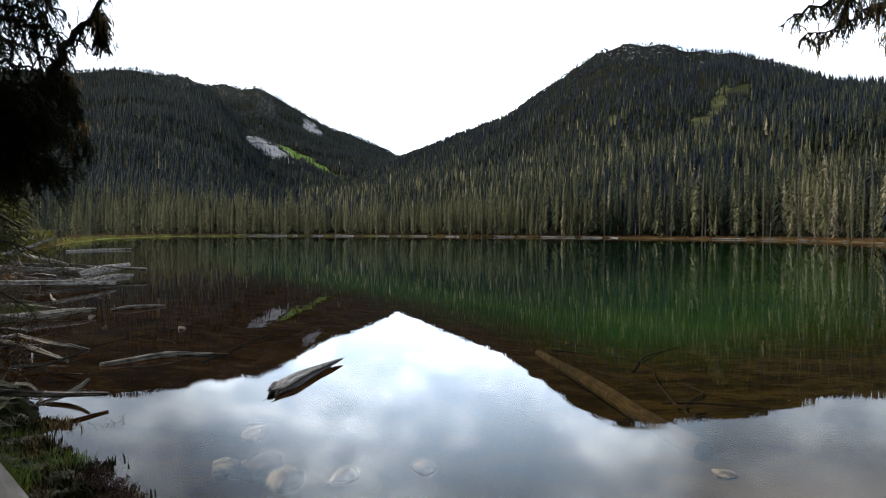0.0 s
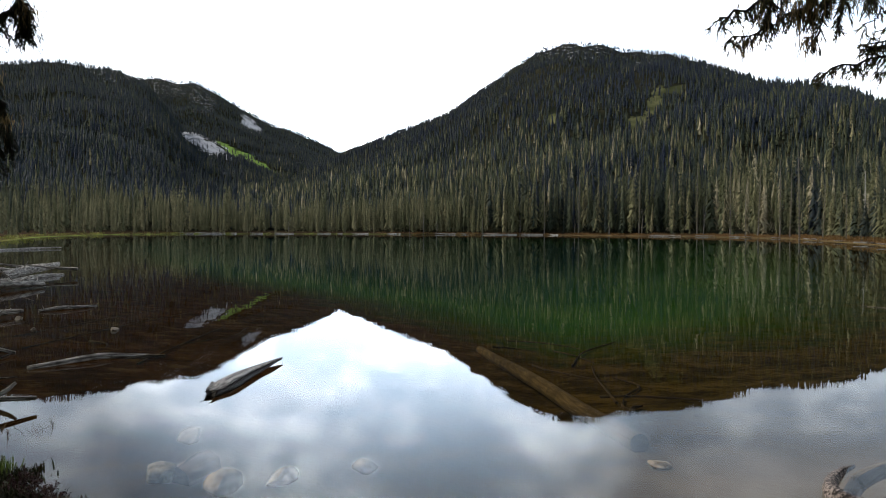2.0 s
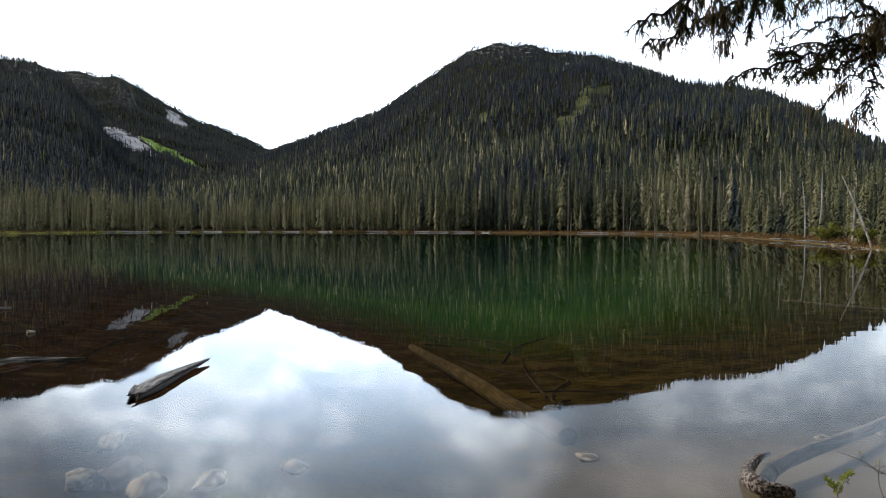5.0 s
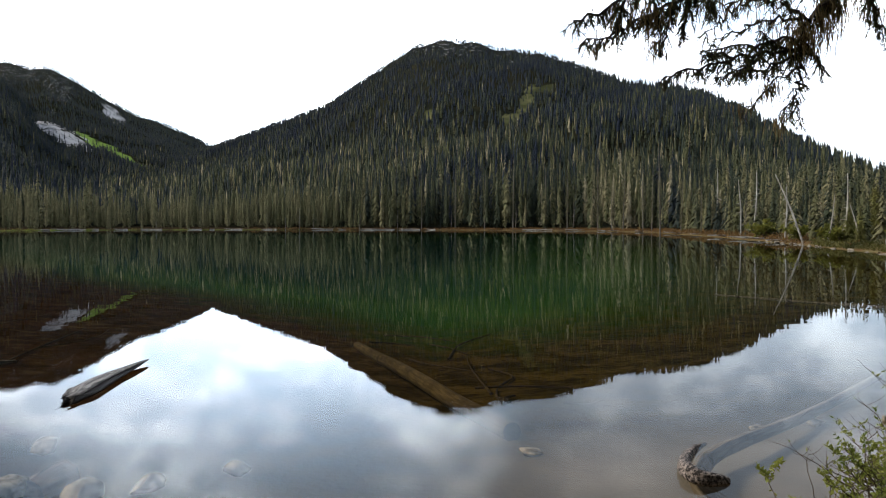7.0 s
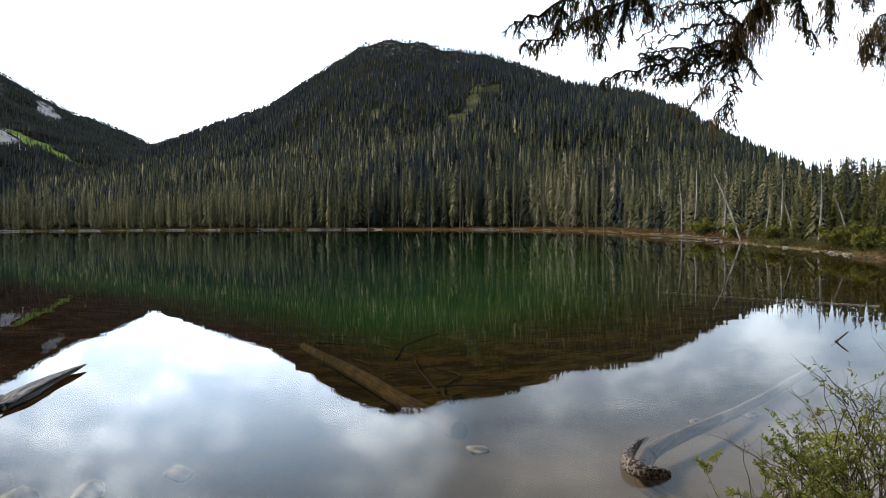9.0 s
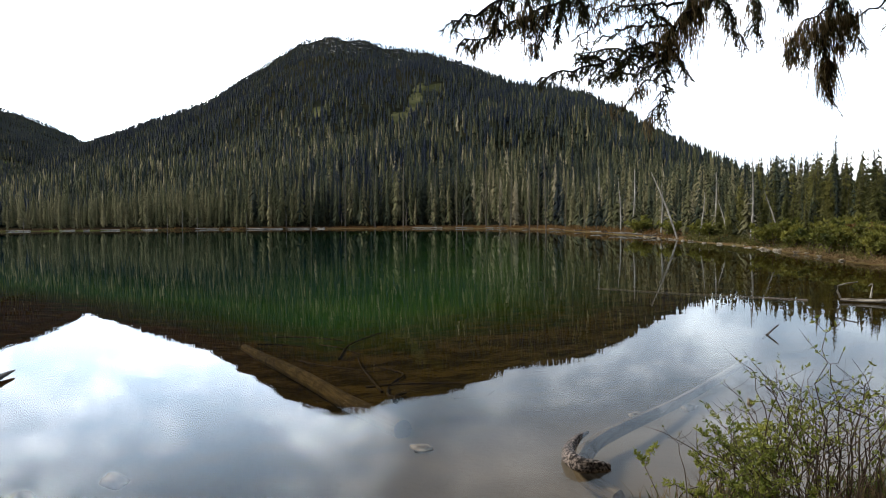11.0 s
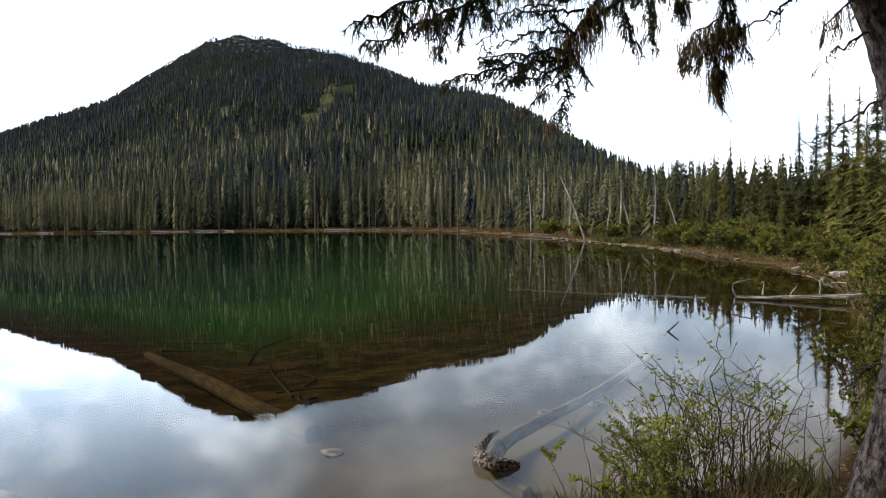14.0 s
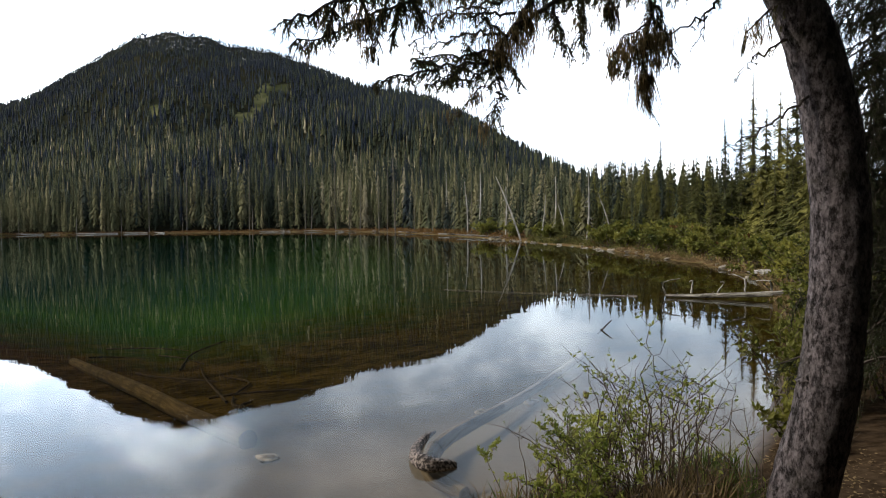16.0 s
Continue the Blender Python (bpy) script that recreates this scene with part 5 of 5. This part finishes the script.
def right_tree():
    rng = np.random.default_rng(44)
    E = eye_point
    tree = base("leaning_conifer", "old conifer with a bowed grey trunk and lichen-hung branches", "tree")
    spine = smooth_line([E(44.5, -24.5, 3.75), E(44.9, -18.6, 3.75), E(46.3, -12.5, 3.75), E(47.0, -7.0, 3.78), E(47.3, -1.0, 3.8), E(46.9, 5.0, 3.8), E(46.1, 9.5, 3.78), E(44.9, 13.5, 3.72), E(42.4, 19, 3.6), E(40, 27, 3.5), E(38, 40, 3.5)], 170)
    v, f = tube(spine, [0.165, 0.14, 0.128, 0.122, 0.12, 0.118, 0.116, 0.11, 0.10, 0.08, 0.05], 56)
    c = np.repeat(spine, 56, 0)
    out = v - c
    bump = np.array([noise.noise(Vector((p[0] * 14, p[1] * 14, p[2] * 8))) * 0.5 + noise.noise(Vector((p[0] * 50, p[1] * 50, p[2] * 32))) * 0.5 for p in v])
    v = c + out * (1 + 0.085 * bump)[:, None]
    part("trunk", Heap().add(v, f), BARK, tree, smooth=True)
    # knots and scars where boughs broke off
    for az, el, s in ((45.4, -10.3, 0.022), (46.6, 2.6, 0.026), (46.8, -7.4, 0.014)):
        i = int(np.argmin([abs(math.degrees(math.atan2(p[2] - 1.6, math.hypot(p[0], p[1]))) - el) for p in spine]))
        p = spine[i]
        to = np.array([-p[0], -p[1], 0]) / math.hypot(p[0], p[1])
        q = p + to * 0.092 + np.array([math.cos(radians(45)), -math.sin(radians(45)), 0]) * radians(az - math.degrees(math.atan2(p[0], p[1]))) * 3.8
        part("knot", Heap().add(*tube([q - to * 0.05, q - to * 0.004, q + to * 0.006, q - to * 0.006], [s * 1.9, s * 1.35, s * 0.8, s * 0.3], 14, 0.16, rng)), BARK, tree, "dark knot in the bark", True)

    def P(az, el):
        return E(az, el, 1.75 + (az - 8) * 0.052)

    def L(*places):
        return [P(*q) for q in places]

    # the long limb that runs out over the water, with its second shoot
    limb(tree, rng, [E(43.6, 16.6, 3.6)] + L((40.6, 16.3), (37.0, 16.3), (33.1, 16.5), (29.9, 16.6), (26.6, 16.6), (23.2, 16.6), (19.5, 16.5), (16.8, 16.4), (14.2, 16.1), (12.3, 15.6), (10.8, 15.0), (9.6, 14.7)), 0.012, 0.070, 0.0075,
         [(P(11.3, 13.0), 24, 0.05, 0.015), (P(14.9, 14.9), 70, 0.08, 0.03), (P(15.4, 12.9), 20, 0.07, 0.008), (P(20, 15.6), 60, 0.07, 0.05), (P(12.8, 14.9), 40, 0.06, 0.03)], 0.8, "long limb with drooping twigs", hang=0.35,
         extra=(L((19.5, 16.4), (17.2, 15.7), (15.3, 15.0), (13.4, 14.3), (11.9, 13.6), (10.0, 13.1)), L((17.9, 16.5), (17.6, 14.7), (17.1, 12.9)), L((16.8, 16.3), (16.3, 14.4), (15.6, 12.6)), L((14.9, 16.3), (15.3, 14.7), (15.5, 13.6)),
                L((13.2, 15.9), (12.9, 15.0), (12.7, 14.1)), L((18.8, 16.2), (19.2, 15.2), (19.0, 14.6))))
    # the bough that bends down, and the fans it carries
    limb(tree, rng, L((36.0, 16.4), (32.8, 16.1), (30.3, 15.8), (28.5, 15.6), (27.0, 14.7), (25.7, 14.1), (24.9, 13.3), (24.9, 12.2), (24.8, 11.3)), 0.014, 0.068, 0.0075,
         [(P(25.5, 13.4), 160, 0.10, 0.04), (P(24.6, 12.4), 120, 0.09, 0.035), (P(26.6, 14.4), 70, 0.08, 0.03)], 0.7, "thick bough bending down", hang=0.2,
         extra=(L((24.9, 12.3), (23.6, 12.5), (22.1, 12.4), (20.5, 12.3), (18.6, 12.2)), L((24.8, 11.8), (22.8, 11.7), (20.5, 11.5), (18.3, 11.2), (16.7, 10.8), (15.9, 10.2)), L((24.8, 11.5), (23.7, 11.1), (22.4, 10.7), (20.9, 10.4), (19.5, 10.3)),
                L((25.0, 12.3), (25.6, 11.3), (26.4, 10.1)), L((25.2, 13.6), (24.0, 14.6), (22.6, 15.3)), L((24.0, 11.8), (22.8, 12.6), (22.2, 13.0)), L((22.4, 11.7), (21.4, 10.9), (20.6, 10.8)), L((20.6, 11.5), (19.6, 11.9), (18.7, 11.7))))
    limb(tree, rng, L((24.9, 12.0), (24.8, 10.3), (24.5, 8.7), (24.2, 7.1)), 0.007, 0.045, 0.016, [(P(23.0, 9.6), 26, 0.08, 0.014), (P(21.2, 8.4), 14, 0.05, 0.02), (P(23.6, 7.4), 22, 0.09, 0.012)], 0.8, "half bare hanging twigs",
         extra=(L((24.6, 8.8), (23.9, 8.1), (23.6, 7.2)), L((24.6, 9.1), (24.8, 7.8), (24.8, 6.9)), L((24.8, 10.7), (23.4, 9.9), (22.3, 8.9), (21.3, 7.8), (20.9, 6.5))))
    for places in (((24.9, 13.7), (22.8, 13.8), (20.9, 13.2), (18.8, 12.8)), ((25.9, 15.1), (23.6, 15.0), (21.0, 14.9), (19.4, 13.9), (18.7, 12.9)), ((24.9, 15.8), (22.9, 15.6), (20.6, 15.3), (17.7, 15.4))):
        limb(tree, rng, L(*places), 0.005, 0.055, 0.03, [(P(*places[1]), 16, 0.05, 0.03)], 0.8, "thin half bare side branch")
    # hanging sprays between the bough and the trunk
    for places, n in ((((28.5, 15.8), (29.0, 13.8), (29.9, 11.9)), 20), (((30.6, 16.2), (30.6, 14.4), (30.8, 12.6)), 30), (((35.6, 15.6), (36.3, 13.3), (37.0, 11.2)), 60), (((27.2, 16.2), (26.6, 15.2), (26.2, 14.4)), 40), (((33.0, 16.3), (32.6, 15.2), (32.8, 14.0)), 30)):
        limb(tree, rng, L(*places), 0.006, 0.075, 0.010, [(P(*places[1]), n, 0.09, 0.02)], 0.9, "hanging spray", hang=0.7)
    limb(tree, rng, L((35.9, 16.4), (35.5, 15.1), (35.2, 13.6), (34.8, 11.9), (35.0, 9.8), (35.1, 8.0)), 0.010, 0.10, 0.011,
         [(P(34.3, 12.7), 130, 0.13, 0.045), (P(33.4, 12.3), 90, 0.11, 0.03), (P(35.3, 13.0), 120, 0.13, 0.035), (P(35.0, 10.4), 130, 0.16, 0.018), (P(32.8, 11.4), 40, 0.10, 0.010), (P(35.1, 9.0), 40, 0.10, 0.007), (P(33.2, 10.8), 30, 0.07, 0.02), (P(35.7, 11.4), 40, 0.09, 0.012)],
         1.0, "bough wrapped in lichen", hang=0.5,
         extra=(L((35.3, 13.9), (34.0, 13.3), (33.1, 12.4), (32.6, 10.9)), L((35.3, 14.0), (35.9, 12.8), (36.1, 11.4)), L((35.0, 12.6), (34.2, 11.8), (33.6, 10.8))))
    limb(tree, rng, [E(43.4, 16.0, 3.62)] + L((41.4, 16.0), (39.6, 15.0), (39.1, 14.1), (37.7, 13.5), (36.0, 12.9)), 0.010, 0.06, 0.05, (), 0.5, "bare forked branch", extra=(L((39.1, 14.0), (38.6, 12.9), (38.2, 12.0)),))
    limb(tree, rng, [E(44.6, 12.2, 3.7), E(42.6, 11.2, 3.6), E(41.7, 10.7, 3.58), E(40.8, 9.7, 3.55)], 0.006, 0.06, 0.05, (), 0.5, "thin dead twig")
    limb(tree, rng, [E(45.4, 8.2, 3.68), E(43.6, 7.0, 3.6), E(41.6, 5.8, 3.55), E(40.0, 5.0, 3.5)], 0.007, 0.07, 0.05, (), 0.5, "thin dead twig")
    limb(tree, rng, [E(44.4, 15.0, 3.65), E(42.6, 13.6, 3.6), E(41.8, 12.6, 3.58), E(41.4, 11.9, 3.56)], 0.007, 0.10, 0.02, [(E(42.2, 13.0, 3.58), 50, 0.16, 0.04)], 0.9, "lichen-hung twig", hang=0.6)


def left_tree():
    rng = np.random.default_rng(45)
    E = eye_point
    tree = base("overhanging_conifer", "dark conifer whose shaggy boughs hang over the bank", "tree")
    spine = [E(-52, -22, 3.4), E(-52, -8, 3.4), E(-52, 10, 3.4), E(-51, 30, 3.4)]
    part("trunk", Heap().add(*tube(smooth_line(spine, 24), [0.17, 0.15, 0.11], 16, 0.05, rng)), BARK, tree, smooth=True)
    d = 3.1
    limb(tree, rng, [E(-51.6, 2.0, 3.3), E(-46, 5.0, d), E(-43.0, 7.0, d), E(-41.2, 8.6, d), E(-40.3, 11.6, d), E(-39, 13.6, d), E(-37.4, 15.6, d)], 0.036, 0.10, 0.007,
         [(E(-38.2, 14.2, d), 50, 0.10, 0.03)], 1.0, "upturned bough", hang=0.3, mat=SHADENEEDLE)
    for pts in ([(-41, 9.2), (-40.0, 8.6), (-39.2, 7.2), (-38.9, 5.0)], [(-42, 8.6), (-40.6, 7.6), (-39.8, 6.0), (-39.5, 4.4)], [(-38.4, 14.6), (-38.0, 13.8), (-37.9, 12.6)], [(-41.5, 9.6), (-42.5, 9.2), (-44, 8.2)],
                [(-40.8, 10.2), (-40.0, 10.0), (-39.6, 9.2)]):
        limb(tree, rng, [E(a, e, d + 0.02 * k) for k, (a, e) in enumerate(pts)], 0.012, 0.10, 0.006, [(E(*pts[-2], d), 20, 0.07, 0.02)], 1.0, hang=0.7, mat=SHADENEEDLE)
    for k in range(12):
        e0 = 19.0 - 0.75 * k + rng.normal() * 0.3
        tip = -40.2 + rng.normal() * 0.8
        limb(tree, rng, [E(-49, e0 - 1.0, d + 0.15), E(-45, e0 + 0.2, d), E(-42.6, e0 + 0.1, d - 0.05), E(tip, e0 - 0.9, d - 0.1)], 0.012, 0.15, 0.011, (), 0.8, "dense drooping bough", hang=0.25, mat=SHADENEEDLE)
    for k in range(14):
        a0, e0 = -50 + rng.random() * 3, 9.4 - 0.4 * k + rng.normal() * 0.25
        limb(tree, rng, [E(a0, e0, d + 0.15), E(-46, e0 + 0.4, d), E(-43.2 + rng.normal() * 0.5, e0 - 0.2, d - 0.1), E(-41.4 + rng.normal() * 0.7, e0 - 0.8, d - 0.15)], 0.014, 0.19, 0.010, (), 0.55, "dense drooping bough", hang=0.05, mat=SHADENEEDLE)


def near_conifer(name, label, x, y, tall, reach, first, seed, girth, needle=0.035, boughs=30, every=0.012):
    """A whole conifer close by: trunk and drooping needled boughs."""
    rng = np.random.default_rng(seed)
    z0 = ground_at(x, y)
    tree = base(name, label, "conifer", (x, y, z0), group="conifers by the viewer")
    part("trunk", Heap().add(*tube(smooth_line([(0, 0, -0.1), (0.03, 0.02, tall * 0.5), (0, 0, tall)], 16), [girth, girth * 0.6, 0.01], 10, 0.05, rng)), BARK, tree, smooth=True)
    for k in range(boughs):
        t = k / (boughs - 1)
        z = first + (tall * 0.97 - first) * t
        L = reach * (1 - 0.85 * t) * rng.uniform(0.7, 1.15)
        a = k * 2.4 + rng.normal() * 0.3
        d = np.array([math.cos(a), math.sin(a), 0]) * L
        line = smooth_line([(0, 0, z), d * 0.4 + (0, 0, z + 0.02 * L), d * 0.75 + (0, 0, z - 0.12 * L), d + (0, 0, z - 0.22 * L)], 10)
        wood, green, gf = Heap().add(*tube(line, [0.012 + 0.008 * reach, 0.004], 5)), [], []
        spray(rng, line, 0.42 * L + 0.08, 0.05, wood, green, gf, 0.6, needle, 0.006, every=every)
        b = part("branch", wood, TWIG, tree)
        b["kind"] = "stuff"
        part("needles", Heap().add(np.array(green), gf), SHADENEEDLE, b)


def dark_tree():
    rng = np.random.default_rng(46)
    E = eye_point
    tree = base("overhanging_conifer", "black-green conifer crowding behind the bowed trunk", "tree")
    part("trunk", Heap().add(*tube(smooth_line([E(54, -15, 4.9), E(54, 0, 4.9), E(54, 20, 4.9), E(54, 40, 5.2)], 20), [0.11, 0.1, 0.06], 14, 0.05, rng)), BARK, tree, smooth=True)
    for k in range(26):
        e0 = 19.5 - 1.0 * k + rng.normal() * 0.3
        tip = 46.8 + rng.normal() * 0.9 + (1.2 if e0 < 8 else 0)
        limb(tree, rng, [E(53.6, e0 + 0.6, 4.8), E(51, e0 + 0.8, 4.7), E(49, e0 + 0.3, 4.65), E(tip, e0 - 0.8, 4.6)], 0.014, 0.26, 0.012, (), 0.7, "dense drooping bough", hang=0.15, mat=SHADENEEDLE)


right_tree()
left_tree()
dark_tree()
near_conifer("conifer", "dark conifer behind the bowed trunk", 5.25, 4.05, 7.5, 1.0, 0.5, 81, 0.08, 0.04, 60, 0.008)
near_conifer("conifer", "dark conifer behind the bowed trunk", 4.85, 3.85, 8.5, 0.8, 0.4, 90, 0.05, 0.035, 80, 0.006)
near_conifer("conifer", "dark conifer among the bank bushes", 7.2, 5.6, 8.0, 1.5, 0.8, 82, 0.10)
# next three stand out of view, added to shade the trunk and right bank
near_conifer("conifer", "tall unseen conifer added to shade the bank", 3.9, 1.2, 11.0, 2.4, 3.6, 83, 0.14, 0.05)
near_conifer("conifer", "dark unseen conifer added to shade the trunk", 5.4, 3.0, 6.0, 1.2, 0.3, 87, 0.08)
near_conifer("conifer", "dark unseen conifer added to shade the trunk", 4.9, 1.9, 6.5, 1.2, 0.3, 88, 0.08)
near_conifer("conifer", "slim conifer on the bank", -7.4, 7.3, 6.2, 1.0, 0.9, 84, 0.06)
near_conifer("conifer", "slim conifer on the bank", -10.6, 9.9, 7.5, 0.9, 0.6, 85, 0.07)
near_conifer("conifer", "thin sparse conifer on the bank", -4.95, 4.95, 5.5, 0.55, 1.7, 89, 0.04, 0.03, 22)
# out of view, its crown added to shade the left bank
near_conifer("conifer", "tall unseen conifer added to shade the bank", -5.6, 3.0, 11.0, 2.0, 4.2, 86, 0.14, 0.05)


# ---- shore stones, scrub and litter ----
def shore_details():
    rng = np.random.default_rng(52)
    n = 0
    while n < 46:
        s = rng.random() ** 0.8
        i = 8 + s * 3.0
        k = int(i)
        p = WATERLINE[k] + (WATERLINE[k + 1] - WATERLINE[k]) * (i - k) + rng.normal(size=2) * (0.25, 0.6)
        z = ground_at(*p)
        if not -0.12 < z < 0.25:
            continue
        r = (0.07 + 0.13 * rng.random()) * (1 + 0.9 * s)
        stone(rng, ROCK, "shore_rock", "pale rock at the water's edge", (p[0], p[1], z + 0.03), (r, r * 0.8, r * 0.5), "rocks along the shore")
        n += 1
    # drift logs cast up along the far shore
    k = 0
    while k < 46:
        az = rng.uniform(-30, 27)
        dirv = np.array([math.sin(radians(az)), math.cos(radians(az))])
        r = np.linspace(20, 420, 1601)
        sd = inland(r * dirv[0], r * dirv[1])
        cross = r[np.argmax((sd > 0.4) & (r > 30))]
        if cross < 35:
            continue
        p = dirv * cross
        z = max(ground_at(*p), 0) + 0.25
        a = radians(90 - az) + math.pi / 2 + rng.normal() * 0.5
        L = rng.uniform(2, 9) * cross / 330 + 0.5
        q = np.array([math.cos(a), math.sin(a), 0]) * L
        c = np.array([p[0], p[1], z * 0.8])
        rad = 0.22 * cross / 330 + 0.05
        log("drift_log", "bleached drift log cast up on the far shore", [c - q / 2, c, c + q / 2 + (0, 0, 0.3 * rng.random())], [rad, rad, rad * 0.5], DRIFT, rng, "drift logs on the far shore", sides=6, rings=5)
        k += 1


shore_details()


def scrub(name, label, mat, seed, n, a0, a1, r0, r1, near, tall, wide):
    """Low growth along the waterline as one mesh of small pointed leaves in clumps."""
    rng = np.random.default_rng(seed)
    p = scatter(rng, n, a0, a1, r0, r1, lambda x, y, az, r: (inland(x, y) > near[0]) & (inland(x, y) < near[1]))
    m = 24
    r = np.hypot(p[:, 0], p[:, 1])
    size = (np.asarray(tall)[0] + rng.random(len(p)) * tall[1]) * np.clip(r / 120, 0.25, 1)
    o = np.repeat(p, m, 0)
    s = np.repeat(size, m)[:, None]
    a = rng.random(len(o)) * 6.28
    rad = np.sqrt(rng.random(len(o)))[:, None] * s * wide
    c = o + np.stack([np.cos(a), np.sin(a), np.zeros(len(o))], 1) * rad
    c[:, 2] += (rng.random(len(o))[:, None] * s)[:, 0] * 0.6
    d = rng.normal(size=(len(o), 3)) * (0.7, 0.7, 0.4) + (0, 0, 0.9)
    d /= np.linalg.norm(d, axis=1)[:, None]
    w = np.cross(d, rng.normal(size=(len(o), 3)))
    w /= np.linalg.norm(w, axis=1)[:, None]
    v = np.stack([c - w * s * 0.075, c + w * s * 0.075, c + d * s * 0.30], 1).reshape(-1, 3)
    f = np.arange(len(v)).reshape(-1, 3)
    h = Heap()
    h.v, h.f, h.n = [v], f.tolist(), len(v)
    return tagged(part(name, h, mat), label, "undergrowth", kind="stuff")


scrub("shore_sedge", "rusty sedge along the far shore", REDBUSH, 61, 30000, -14, 44, 16, 400, (0.2, 5), (0.5, 0.9), 1.2)
scrub("shore_grass", "yellow-green grass along the far shore", BUSH, 62, 18000, -45, -6, 40, 400, (0.2, 1.4), (0.4, 0.7), 1.4)
scrub("bank_sedge", "dry brown sedge covering the near strand", DRYGRASS, 65, 9000, 30, 46, 12, 45, (0.1, 1.1), (0.3, 0.5), 1.0)
scrub("undergrowth", "olive undergrowth below the shore trees", SCRUB, 63, 14000, 26, 50, 14, 110, (0.3, 8), (0.4, 1.0), 0.9)
scrub("undergrowth", "olive undergrowth below the shore trees", SCRUB, 64, 9000, -60, -41, 10, 90, (1.0, 12), (1.0, 2.0), 0.8)


def litter():
    rng = np.random.default_rng(71)
    v, f = [], []
    for _ in range(5200):
        x, y = rng.uniform(1.2, 4.2), rng.uniform(2.2, 4.6)
        z = ground_at(x, y) if _ % 8 == 0 else None
        if z is None:
            x, y, z = last[0] + rng.normal() * 0.06, last[1] + rng.normal() * 0.06, last[2]
        else:
            last = (x, y, z)
        if z < 0.03:
            continue
        a, L = rng.random() * 6.28, rng.uniform(0.006, 0.035)
        d, s = np.array([math.cos(a), math.sin(a), rng.normal() * 0.2]), np.array([-math.sin(a), math.cos(a), 0])
        leaf_quad(v, f, np.array([x, y, z + 0.012]), d, s, L, L * 0.3)
    tagged(part("litter", Heap().add(np.array(v), f), DRYGRASS), "fallen leaves and needles on the bare earth", "litter", kind="stuff")


litter()
